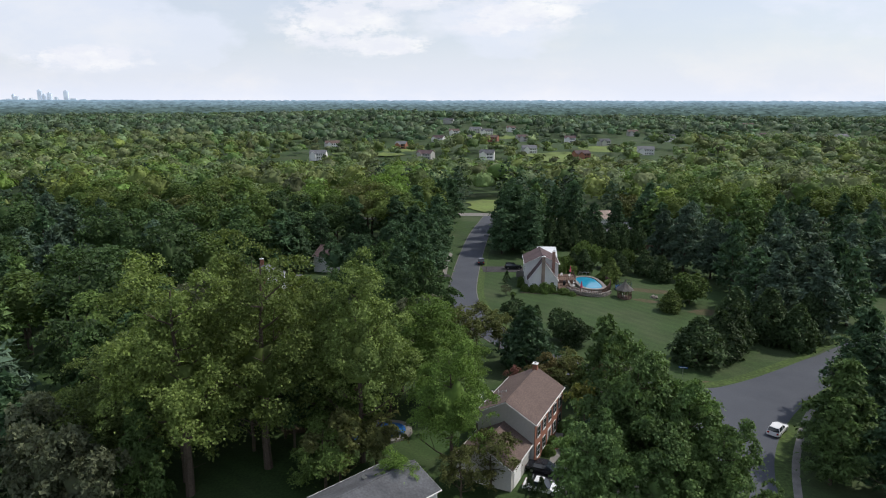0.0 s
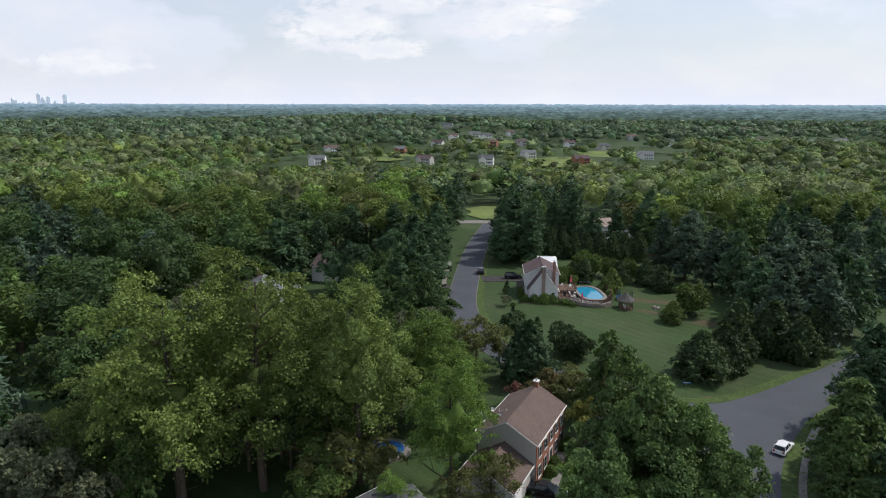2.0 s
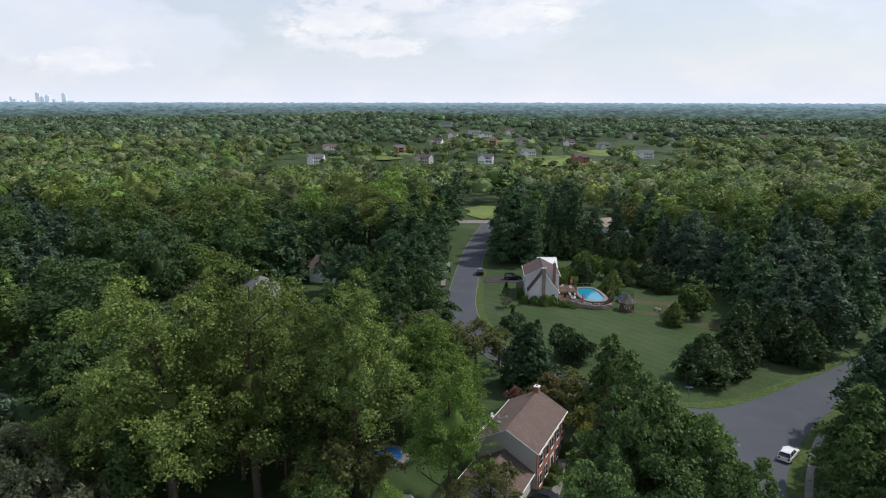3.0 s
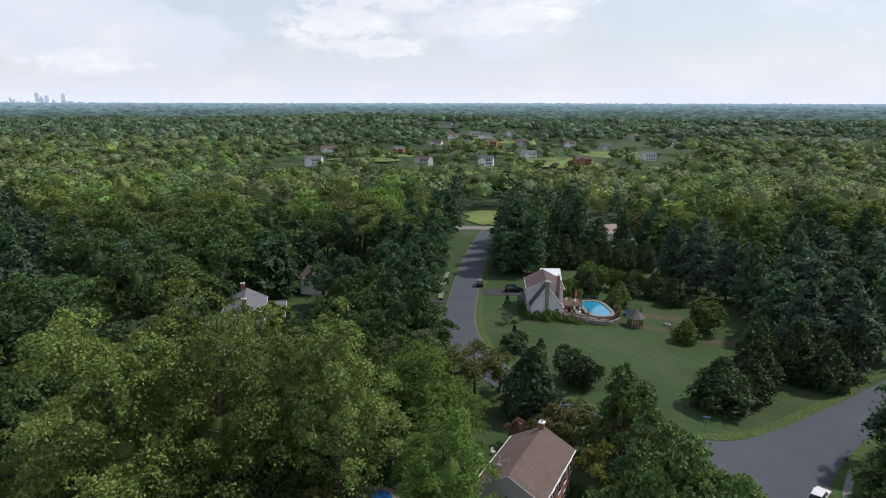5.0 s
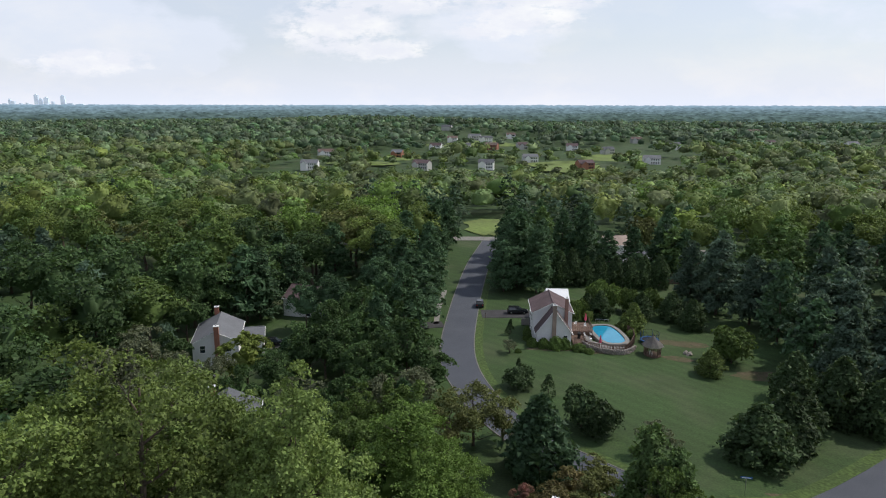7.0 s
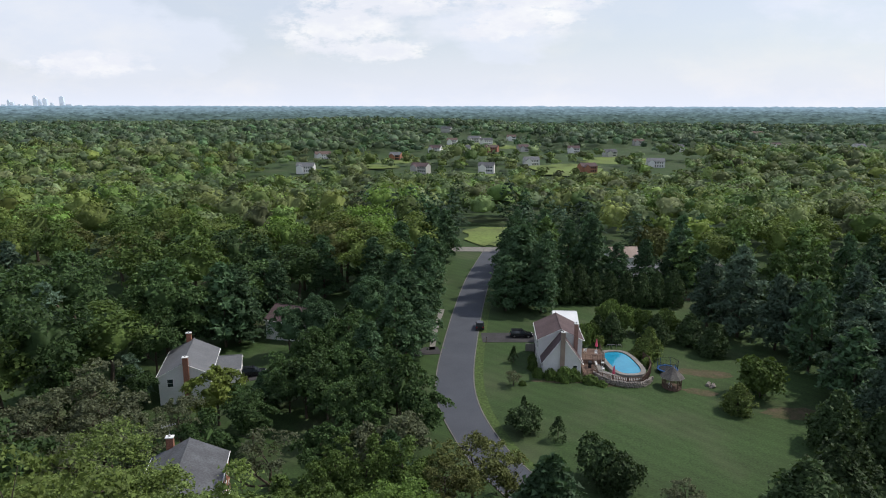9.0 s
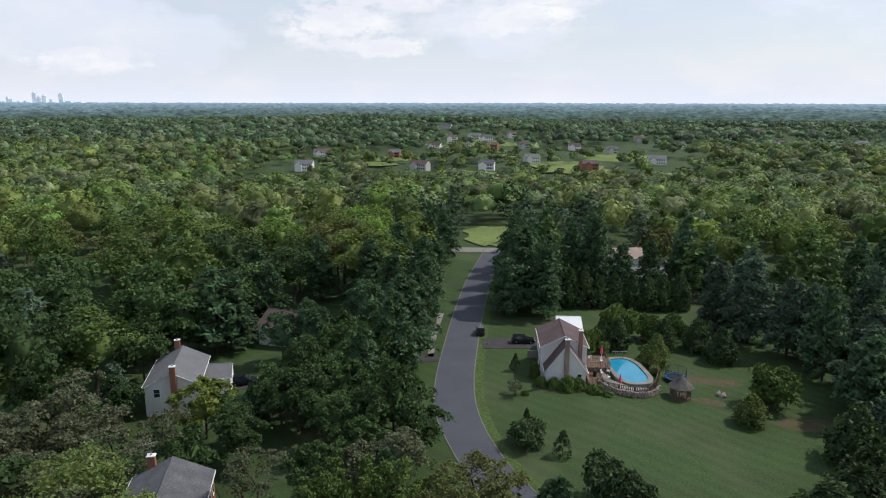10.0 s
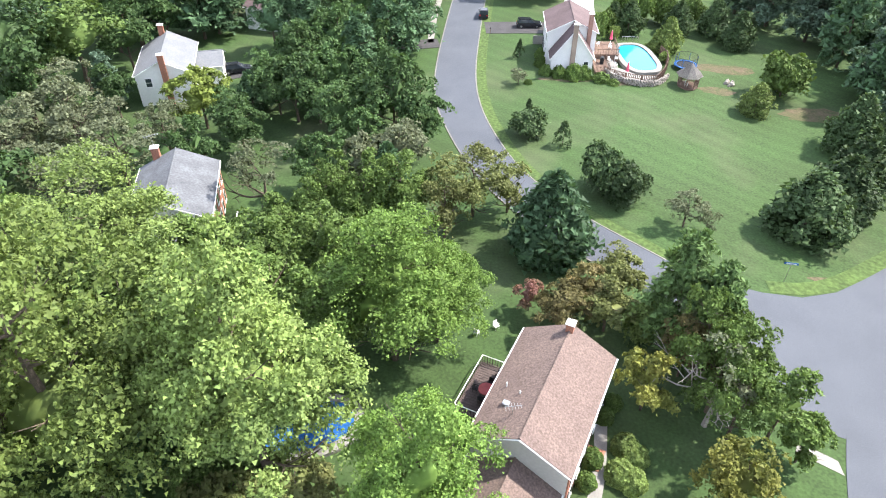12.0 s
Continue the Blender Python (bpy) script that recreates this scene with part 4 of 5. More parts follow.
tarp = thing("garden_pool", pose(-14.6, 84.8, 0), "blue covered garden pool under trees", "pool")
part("cover", prism(oval(0, 0, 4.8, 2.5, 28, 2.4, 0.3), -0.1, 0.45), BLUE, tarp, "bright blue cover")
part("rim", ring(oval(0, 0, 4.8, 2.5, 28, 2.4, 0.3), oval(0, 0, 5.7, 3.4, 28, 2.4, 0.3), -0.2, 0.4), CONCRETE, tarp, "pale rim")

# board fence behind the back lawn
bf = thing("board_fence", pose(0, 0, 0), "dark brown board fence behind the lawn", "fence")
for i in range(60):
    x, y = 20 + i * 0.75, 213 + i * 0.11
    z = float(gz(x, y))
    part("board", box(x - 0.36, y - 0.03, z, x + 0.36, y + 0.03, z + 1.5 + 0.03 * (i % 3)), DECKWOOD, bf)
nhs = thing("house", pose(50, 240, -2, 0, 0, 20), "low pale-roofed house behind the cedars", "house")
gable_block(nhs, 16, 8, -10, -4, -0.5, 3.2, 4.8, SIDING, ROOF_PALE, along="x", wall_label="white siding wall", roof_label="pale roof slope")
for x in (-7, -3, 2):
    window(nhs, x, -4, 1.0, "-y")
gazshed = thing("house", pose(45.6, 255.5, -1.9, 0, 0, 10), "tan hip-roofed house behind trees", "house")
gable_block(gazshed, 9, 8, -4.5, -4, -0.5, 4.2, 6.6, SIDING, material("roof_tan_shingle", (0.42, 0.33, 0.28), 0.9), along="x", wall_label="white siding wall", roof_label="tan shingle roof")


# ---- trees ----
def leaf_cloud(name, pts, nrm, size, mat, rng, stretch=1.0, jitter=0.5, core=None, tints=None):
    """A crown of small leaf sprays, each a blade of its own at a point, facing about its normal, round a dense leafy core."""
    n = len(pts)
    nrm = nrm + rng.normal(0, jitter, (n, 3))
    nrm /= np.linalg.norm(nrm, axis=1)[:, None] + 1e-9
    ref = rng.normal(0, 1, (n, 3))
    u = np.cross(nrm, ref)
    u /= np.linalg.norm(u, axis=1)[:, None] + 1e-9
    v = np.cross(nrm, u)
    s = (size * rng.uniform(0.55, 1.25, n))[:, None]
    a, b = u * s * 0.5 * stretch, v * s * 0.5
    blades = np.stack([pts - a * rng.uniform(0.8, 1.3, (n, 1)) - b * 0.6, pts + a * rng.uniform(0.8, 1.3, (n, 1)) - b * rng.uniform(0.3, 0.9, (n, 1)), pts + b * rng.uniform(0.9, 1.5, (n, 1)) + a * rng.uniform(-0.5, 0.5, (n, 1))], 1)
    co, index = blades.reshape(-1, 3), np.arange(n * 3).reshape(-1, 3)
    if core is not None:
        index = np.concatenate([index, core[1] + len(co)])
        co = np.concatenate([co, core[0]])
    m = len(index)
    me = bpy.data.meshes.new(name)
    me.vertices.add(len(co))
    me.vertices.foreach_set("co", co.reshape(-1).astype(np.float32))
    me.loops.add(m * 3)
    me.loops.foreach_set("vertex_index", index.reshape(-1).astype(np.int32))
    me.polygons.add(m)
    me.polygons.foreach_set("loop_start", np.arange(0, m * 3, 3, dtype=np.int32))
    me.polygons.foreach_set("loop_total", np.full(m, 3, dtype=np.int32))
    me.polygons.foreach_set("use_smooth", np.arange(m) >= n)
    me.materials.append(mat)
    me.update(calc_edges=True)
    if tints is not None:
        own = me.attributes.new("tree_tint", "FLOAT_VECTOR", "POINT")
        own.data.foreach_set("vector", np.concatenate([np.repeat(tints[0], 3, axis=0), tints[1]]).reshape(-1).astype(np.float32))
    return me


def crown_core(lobes, seg, rings, shrink=0.9, low=-0.75):
    """The lumpy dense inside of a crown: the outer skin of its clumps, seen from the middle."""
    lc, lr, mid_ = lobes
    th = np.linspace(math.asin(low), math.pi / 2, rings)
    ph = np.arange(seg) * 2 * math.pi / seg
    T, F = np.meshgrid(th, ph, indexing="ij")
    d = np.stack([np.cos(T) * np.cos(F), np.cos(T) * np.sin(F), np.sin(T)], -1).reshape(-1, 3)
    rel = lc - mid_
    along = d @ rel.T
    disc = lr[None] ** 2 - (rel ** 2).sum(1)[None] + along ** 2
    reach = np.where(disc > 0, along + np.sqrt(np.maximum(disc, 0)), 0).max(1)
    reach = np.maximum(reach, np.percentile(reach[reach > 0], 20)) * shrink
    reach = reach * (1 + 0.07 * np.sin(d[:, 0] * 13 + d[:, 1] * 7) * np.sin(d[:, 1] * 11 - d[:, 2] * 9))
    v = mid_ + d * reach[:, None]
    i, j = np.meshgrid(np.arange(rings - 1), np.arange(seg), indexing="ij")
    p, q = (i * seg + j).ravel(), (i * seg + (j + 1) % seg).ravel()
    f = np.concatenate([np.stack([p, q, q + seg], 1), np.stack([p, q + seg, p + seg], 1)])
    return v, f


def unit(rng, n):
    d = rng.normal(0, 1, (n, 3))
    return d / np.linalg.norm(d, axis=1)[:, None]


def sprays(rng, n, mids, out, reach, flat=0.35):
    """Leaves gathered in flattened sprays round the given places, so that gaps stay between them."""
    k = rng.integers(0, len(mids), n)
    up = out[k] / (np.linalg.norm(out[k], axis=1)[:, None] + 1e-9)
    off = rng.normal(0, 1, (n, 3))
    across = (off * up).sum(1)[:, None] * up
    size = (reach * rng.uniform(0.6, 1.3, len(mids)))[k][:, None] * 0.6
    droop = np.zeros((n, 3))
    droop[:, 2] = -0.18 * ((off - across) ** 2).sum(1) * size[:, 0]
    return mids[k] + (off - across * (1 - flat)) * size + droop, up


def broad_points(rng, n, h, r, base=0.25, lobes=30, spire=0.0, lobe=0.34, loose=0.12, spray=0.6, per=38, rounded=0.2):
    """Leaf places of a broad-leaved crown: boughs over an uneven ovoid, clumps on the boughs, sprays on the clumps."""
    zc, hz = h * (1 + base) / 2, h * (1 - base) / 2
    big = max(7, lobes // 9)
    i = np.arange(big)
    zz = 1 - 1.75 * (i + 0.5) / big
    a = i * 2.39996 + rng.random() * 6.28
    d = np.stack([np.sqrt(1 - zz ** 2) * np.cos(a), np.sqrt(1 - zz ** 2) * np.sin(a), zz], 1) + rng.normal(0, 0.14, (big, 3))
    bc = d * rng.uniform(0.52, 0.78, big)[:, None]
    br = rng.uniform(0.3, 0.46, big)
    if lobes > 40:
        k = rng.integers(0, big, lobes)
        q = unit(rng, lobes)
        q[:, 2] = np.where(q[:, 2] < -0.3, -q[:, 2], q[:, 2])
        c = bc[k] + q * br[k][:, None] * rng.uniform(0.75, 1.05, lobes)[:, None]
    else:
        k = np.arange(lobes) % big
        c = bc[k] + unit(rng, lobes) * 0.16
    width = np.clip(1.0 - spire * np.clip(c[:, 2], 0, 1), 0.2, 1)
    lc = np.stack([c[:, 0] * r * width * 0.85, c[:, 1] * r * width * 0.85, zc + c[:, 2] * hz * 0.88], 1)
    lr = lobe * r * rng.uniform(0.65, 1.25, lobes) * (0.6 + 0.4 * width)
    m = max(lobes, n // per)
    k = rng.choice(lobes, m, p=lr ** 2 / (lr ** 2).sum())
    q = unit(rng, m)
    q[:, 2] = np.where(q[:, 2] < -0.3, -q[:, 2], q[:, 2])
    mids = lc[k] + q * (lr[k] * (1 - loose * np.abs(rng.normal(0, 1, m))))[:, None] * np.array([1, 1, 0.8])
    p, nrm = sprays(rng, n, mids, q * np.array([1, 1, 0.6]) + np.array([0, 0, 0.75]), spray)
    # bring the crown to its full height and width
    wide, tall = r / np.percentile(np.hypot(p[:, 0], p[:, 1]), 98), h / np.percentile(p[:, 2], 99.9)
    fit_to = np.array([wide, wide, tall])
    out = (p - np.array([0, 0, zc - 0.35 * hz])) / np.array([r, r, hz])
    out /= np.linalg.norm(out, axis=1)[:, None] + 1e-9
    return p * fit_to, nrm * (1 - rounded) + out * rounded, (lc * fit_to, lr * wide, np.array([0, 0, zc - 0.1 * hz]))


def pine_points(rng, n, h, r, base=0.12, whorls=13, taper=0.75, droop=0.12, flat=0.16, tufts=11):
    """Needle places of a white pine: layered boughs in whorls, each a fan of upturned tufts with gaps between."""
    mids, out, sizes = [], [], []
    for w in range(whorls):
        f = (w + 0.4) / whorls
        z = h * (base + (0.97 - base) * f)
        reach = r * (1 - f ** 1.6 * taper) * (0.75 + 0.5 * rng.random()) * (0.72 if f < 0.12 else 1)
        m = rng.integers(4, 8)
        a0 = rng.random() * 6.28
        for i in range(m):
            a, zb, far = a0 + i * 6.28 / m + rng.normal(0, 0.25), z + rng.normal(0, h * 0.02), reach * rng.uniform(0.6, 1.12)
            for _ in range(max(4, int(tufts * far / r))):
                t = math.sqrt(rng.random()) * 0.9 + 0.1
                side = rng.normal(0, 0.22) * far * (1.1 - 0.5 * t)
                mids.append((math.cos(a) * far * t - math.sin(a) * side, math.sin(a) * far * t + math.cos(a) * side, zb - droop * far * t + 0.3 * far * t * t + rng.normal(0, flat) * far * 0.2))
                out.append((math.cos(a) * 0.45, math.sin(a) * 0.45, 1.0))
                sizes.append(0.1 * r + 0.06 * far)
    for i in range(8):
        mids.append((rng.normal(0, 0.05) * r, rng.normal(0, 0.05) * r, h * (0.9 + 0.1 * i / 8)))
        out.append((rng.normal(0, 0.5), rng.normal(0, 0.5), 0.6))
        sizes.append(0.08 * r)
    return sprays(rng, n, np.array(mids), np.array(out), np.array(sizes), 0.3)


def cone_points(rng, n, h, r, belly=0.3, lumps=0.16, per=24):
    """A dense upright cedar or clipped shrub, with upswept sprays on the outside."""
    m = n // per
    f = rng.random(m) ** 0.8
    prof = np.where(f < belly, 0.72 + 0.28 * f / belly, np.clip(1 - (np.maximum(f - belly, 0) / (1 - belly)) ** 1.5, 0.03, 1))
    a = rng.random(m) * 6.2832
    lump = 1 + lumps * np.sin(a * 5 + f * 17 + 2 * np.sin(f * 31)) + lumps * 0.7 * np.sin(a * 9 - f * 40)
    rad = r * prof * lump * (1 - 0.16 * np.abs(rng.normal(0, 1, m)))
    mids = np.stack([np.cos(a) * rad, np.sin(a) * rad, h * (0.03 + 0.95 * f)], 1)
    return sprays(rng, n, mids, np.stack([np.cos(a), np.sin(a), 0.35 + f * 0.5], 1), 0.13 * r + 0.03 * h, 0.5)


def dome_points(rng, n, h, r, lumps=0.12):
    d = unit(rng, n)
    d[:, 2] = np.abs(d[:, 2])
    a = np.arctan2(d[:, 1], d[:, 0])
    lump = 1 + lumps * np.sin(a * 4 + d[:, 2] * 7) + lumps * 0.6 * np.sin(a * 9 - d[:, 2] * 13) - 0.1 * np.abs(rng.normal(0, 1, n))
    return d * lump[:, None] * np.array([r, r, h]), d + np.array([0, 0, 0.3])


def limbs(rng, h, r, crown_base, count, thick, sides=7, spread=0.75):
    """A tapered trunk that bends a little, with limbs that fork."""
    b = bmesh.new()
    p = Vector((0, 0, -0.4))
    steps = 6
    top = h * 0.86
    trunk = [p]
    for i in range(1, steps + 1):
        f = i / steps
        trunk.append(Vector((rng.normal(0, 0.02) * h * f, rng.normal(0, 0.02) * h * f, top * f)))
    for i in range(steps):
        tube(trunk[i], trunk[i + 1], thick * (1 - 0.85 * i / steps), thick * (1 - 0.85 * (i + 1) / steps), sides, b)
    for i in range(count):
        f = crown_base + (0.92 - crown_base) * (i + rng.random()) / count
        k = min(int(f * top / (top / steps)), steps - 1)
        s = trunk[k].lerp(trunk[k + 1], f * steps - k if f * steps - k < 1 else 1.0)
        a = i * 2.4 + rng.random()
        reach = r * spread * (1 - 0.55 * f) * rng.uniform(0.7, 1.15)
        e = s + Vector((math.cos(a) * reach, math.sin(a) * reach, reach * rng.uniform(0.35, 0.8)))
        mid = s.lerp(e, 0.5) + Vector((0, 0, -0.06 * reach))
        t0 = thick * (0.42 - 0.25 * f)
        tube(s, mid, t0, t0 * 0.65, 5, b)
        tube(mid, e, t0 * 0.65, t0 * 0.2, 5, b)
        for q in range(2):
            e2 = mid + Vector((math.cos(a + (q - 0.5) * 1.5) * reach * 0.5, math.sin(a + (q - 0.5) * 1.5) * reach * 0.5, reach * rng.uniform(0.2, 0.6)))
            tube(mid, e2, t0 * 0.45, t0 * 0.12, 4, b)
    me = bpy.data.meshes.new("trunk")
    b.to_mesh(me)
    b.free()
    me.materials.append(BARK)
    return me


PROTO = {}


def proto(key, name, h, r, points, size, seed, trunk, stretch=1.0, **kw):
    """One kind of tree: its crown and trunk meshes, made once."""
    rng = np.random.default_rng(seed)
    core = kw.pop("core", None)
    p, nrm, *lobes = points(rng, kw.pop("n"), h, r, **kw)
    inside = crown_core(lobes[0], *core) if core else None
    crown = leaf_cloud("crown", p, nrm, size, LEAF["green"], rng, stretch, 0.7, inside)
    PROTO[key] = (name, h, r, crown, limbs(rng, h, r, *trunk) if trunk else None)


for s in range(2):
    proto(f"oak{s}", "oak_tree", 28, 8.5, broad_points, 0.3, 10 + s, (0.2, 13, 0.55), n=34000, base=-0.12, lobes=190, lobe=0.15, loose=0.25, spray=0.75, core=(14, 9, 0.3))
    proto(f"bigmaple{s}", "maple_tree", 17, 6.5, broad_points, 0.22, 25 + s, (0.12, 11, 0.32), n=30000, base=0.0, lobes=150, spire=0.4, lobe=0.15, loose=0.3, spray=0.55, core=(18, 12, 0.5))
    proto(f"maple{s}", "maple_tree", 15, 5.5, broad_points, 0.4, 20 + s, (0.15, 9, 0.3), n=8800, base=0.0, lobes=85, spire=0.45, lobe=0.19, loose=0.25, spray=0.6, per=26, core=(16, 10, 0.42))
    proto(f"poplar{s}", "poplar_tree", 26, 7.0, broad_points, 0.26, 30 + s, (0.1, 16, 0.42), n=44000, base=0.0, lobes=240, spire=0.6, lobe=0.13, loose=0.3, spray=0.7, core=(18, 12, 0.45))
    proto(f"round{s}", "tree", 10, 4.2, broad_points, 0.38, 40 + s, (0.15, 8, 0.2), n=5600, base=0.0, lobes=60, lobe=0.22, loose=0.2, spray=0.45, per=26, core=(14, 9, 0.48))
    proto(f"pine{s}", "pine_tree", 17, 5.2, pine_points, 0.4, 50 + s, (0.1, 14, 0.3), n=9000, stretch=2.0)
    proto(f"puff{s}", "pine_tree", 17, 6.0, broad_points, 0.44, 60 + s, (0.25, 14, 0.32), n=11000, base=0.08, lobes=100, loose=0.2, lobe=0.15, spire=0.35, spray=0.6, per=24, core=(18, 12, 0.6))
    proto(f"tuftpine{s}", "pine_tree", 19, 5.8, broad_points, 0.28, 65 + s, (0.2, 16, 0.34), n=26000, base=0.05, lobes=130, loose=0.2, lobe=0.14, spire=0.3, spray=0.5, core=(16, 10, 0.5), stretch=1.3)
    proto(f"cedar{s}", "cedar_tree", 8, 2.8, cone_points, 0.38, 70 + s, (0.05, 5, 0.15), n=6000, stretch=1.3)
    proto(f"sparse{s}", "tree", 11, 5.0, broad_points, 0.32, 80 + s, (0.12, 16, 0.26), n=6500, base=0.0, lobes=60, lobe=0.22, loose=0.35, spray=0.5, per=30)
    proto(f"midoak{s}", "tree", 17, 6.0, broad_points, 0.54, 90 + s, (0.25, 3, 0.35, 5), n=2600, base=0.22, lobes=40, lobe=0.27, spray=0.9, per=11, rounded=0.75, core=(12, 8, 0.55))
    proto(f"midpine{s}", "pine_tree", 17, 4.8, pine_points, 0.72, 100 + s, (0.1, 3, 0.3, 5), n=1900, whorls=10, stretch=1.9, tufts=7)
proto("cone", "cypress_shrub", 3.6, 1.3, cone_points, 0.22, 110, (0.05, 3, 0.06), n=1500, belly=0.12)
proto("ball", "shrub", 2.0, 2.0, dome_points, 0.3, 120, None, n=3200)
proto("bush", "bush", 4.5, 3.0, broad_points, 0.4, 130, (0.05, 6, 0.1), n=4500, base=0.0, lobes=26, lobe=0.36, core=(14, 9, 0.66))
proto("hedge", "hedge", 1.5, 1.4, dome_points, 0.22, 140, None, n=3600, lumps=0.06)
count = 0


def tree(key, x, y, h, r, tint, label, category="tree", group="", z=None):
    """A tree of a kind at a place, of a height and crown radius."""
    global count
    count += 1
    if key + "0" in PROTO:
        key += str(count % 2)
    name, h0, r0, crown, trunk = PROTO[key]
    t = thing(name, pose(x, y, float(gz(x, y)) if z is None else z, 0, 0, count * 137.5) @ Matrix.Diagonal((r / r0, r / r0, h / h0, 1)), label, category, group)
    if trunk:
        child("trunk", trunk, t)
    c = child("crown", crown, t)
    c.material_slots[0].link = "OBJECT"
    c.material_slots[0].material = LEAF[tint]
    return t


def trees(key, tint, label, rows, category="tree", group=""):
    for x, y, h, r in rows:
        tree(key, x, y, h, r, tint, label, category, group)


trees("oak", "oak", "tall full oak with dark bark and green crown", [(-34.5, 70, 30, 9), (-26.5, 75.5, 31.5, 9)])
trees("oak", "bright", "broad oak with some reddening leaves", [(-33, 95, 21, 8), (-41, 84, 21, 8), (-46, 99, 14, 6), (-44, 72, 20, 7)])
trees("poplar", "bright", "tall bright green poplar reaching the ground", [(-14.6, 77.4, 28.5, 7.1), (-21.5, 83, 23, 6)])
trees("bigmaple", "fresh", "bright green maple with a rounded crown", [(-2.9, 74.5, 18.5, 5.9), (-7.2, 93.5, 18.5, 7.8), (-3.2, 96, 13.5, 5), (-8.6, 64.6, 9.5, 3.2)])
trees("maple", "green", "leafy green maple beside other trees", [(-13, 92, 13, 5), (-17.5, 93, 14, 5.2), (-12, 99, 12, 4.6), (-18, 71, 9, 4), (-17.2, 82.5, 12.5, 3.8), (-18, 78, 11.5, 4.5), (-20, 97, 13, 5), (-25, 100, 12, 4.6), (-14.5, 101, 12, 4.6)])
trees("round", "lime", "small tree with yellow-green leaves", [(-26.5, 83, 10.5, 4), (-41.8, 139.8, 10.5, 5.2), (30.3, 246, 9.5, 5), (-120, 224, 17, 6)])
trees("tuftpine", "puff", "pine with rounded clumps of bright needles", [(16.8, 64.5, 22.5, 6.2), (22.0, 63, 19.5, 5.2), (12.0, 58, 17, 4.8), (18, 58, 17, 5), (24, 59, 17, 4.8)])
trees("pine", "blue", "young spruce with blue-green needles", [(12.6, 66.5, 12.5, 2.6), (-60, 147, 9.5, 3.2)])
trees("pine", "pine", "dark pine with layered drooping boughs beside the road", [(56, 92, 16, 5.5), (61, 102, 17, 6), (52, 76, 15, 5), (-14.6, 169.5, 17.5, 7.4), (-19, 150, 13.5, 4.6), (-15.5, 160.5, 17, 5.2), (-52.5, 178.5, 17.5, 6.4), (-54.5, 203, 17, 6), (-47, 189, 16, 5)])
trees("pine", "pine", "tall white pine at the roadside", [(-14.9, 236, 18, 6), (-22, 222, 18, 6), (-32.5, 225, 18, 6), (-42, 214, 17, 6), (-11.5, 252, 17, 5.5), (-14, 208, 17, 5.6), (-20, 195, 16, 5.4), (-27, 205, 17, 5.6), (10.0, 205.5, 20.5, 7.8), (6.4, 200, 14, 4.8), (7.2, 214, 18, 5.5), (9, 226, 18, 5.5), (9.5, 238, 17, 5.5), (-12.8, 181, 15, 5), (-12.5, 192, 16, 5), (15, 199.5, 18, 5.5), (12, 217, 19, 6), (17, 210, 18, 5.5)])
trees("pine", "pine", "dark pine behind the board fence", [(38, 224, 14, 4.6), (46, 227, 15, 4.8), (54, 229, 15, 5), (31, 224, 13, 4.4), (60, 224, 15, 5)])
trees("puff", "pine", "dark pine with a rounded head", [(-29, 160, 13.8, 5.4), (-23, 178, 14, 5), (-34, 172, 12, 4), (-39, 170.5, 10.5, 4)])
trees("pine", "blue", "large blue-green white pine behind the lawn", [(58.5, 190, 19, 7), (63.5, 182, 17, 5.5), (54, 197, 17, 5.5), (67.5, 180.5, 16, 6), (71, 166, 16, 6), (66, 157, 15.5, 5.5), (76, 150, 17, 6), (65, 143.5, 16.5, 5.5), (74, 160, 17, 6), (80, 172, 17, 6)])
trees("round", "deep", "rounded leafy tree beside the road", [(-12, 135, 13, 5.4), (-7.9, 133, 10.5, 4.4), (-15.5, 127, 9.5, 4.2), (-27.5, 140.5, 11, 5), (-22, 146, 11, 4.6), (-20, 134, 10, 4.2), (-12.5, 142.5, 11, 4.4), (-33, 148, 9, 3.8), (-38, 126, 9, 4), (-33, 131, 9, 4), (-20, 121, 9, 4), (-24, 156, 13, 4.8), (-18, 163, 13, 4.6), (-30, 153, 12, 4.4)])
trees("round", "deep", "dark green tree among the gardens", [(-57, 143, 9, 3.6), (-27, 152, 9, 4.2), (-24, 140, 9.5, 4.6), (-13, 148, 8, 3.4), (-66, 138, 11, 5)])
trees("round", "deep", "leafy tree among the gardens", [(-62, 160, 13, 5.5), (-70, 150, 14, 6), (-60, 172, 15, 6), (-68, 168, 15, 6), (-31, 143, 8.5, 4), (-17, 142, 9, 4.4), (-36, 137, 7.5, 3.5), (-17, 156, 10, 4), (-23, 165, 9, 3.6), (-27, 172, 10, 4)])
trees("maple", "green", "leafy tree behind the brick house", [(-28, 88, 17, 6), (-24, 92, 14, 5), (-29, 82, 16, 6), (-19, 89, 12, 4.6), (-22, 105, 11, 4.6), (-16.5, 105, 10, 4), (-28, 101, 12, 4.8), (-50, 92, 17, 6), (-55, 106, 14, 6)])
trees("round", "grey", "grey-green elm with fine twigs", [(-14, 122, 9, 4), (-10, 124.5, 9.5, 4)])
trees("sparse", "grey", "thin olive-grey tree with bare twigs", [(-58.5, 133, 12, 6.5), (-47.5, 124, 10, 5.5), (-53, 126, 11, 6), (-62, 124, 11, 6), (-52, 117, 10, 5.5), (-44, 131, 9, 4)])
trees("sparse", "olive", "thin olive-brown tree over the road", [(-0.3, 117.5, 9.5, 5), (-3.5, 112.5, 9.5, 4), (4.0, 118.5, 7.5, 3.5)])
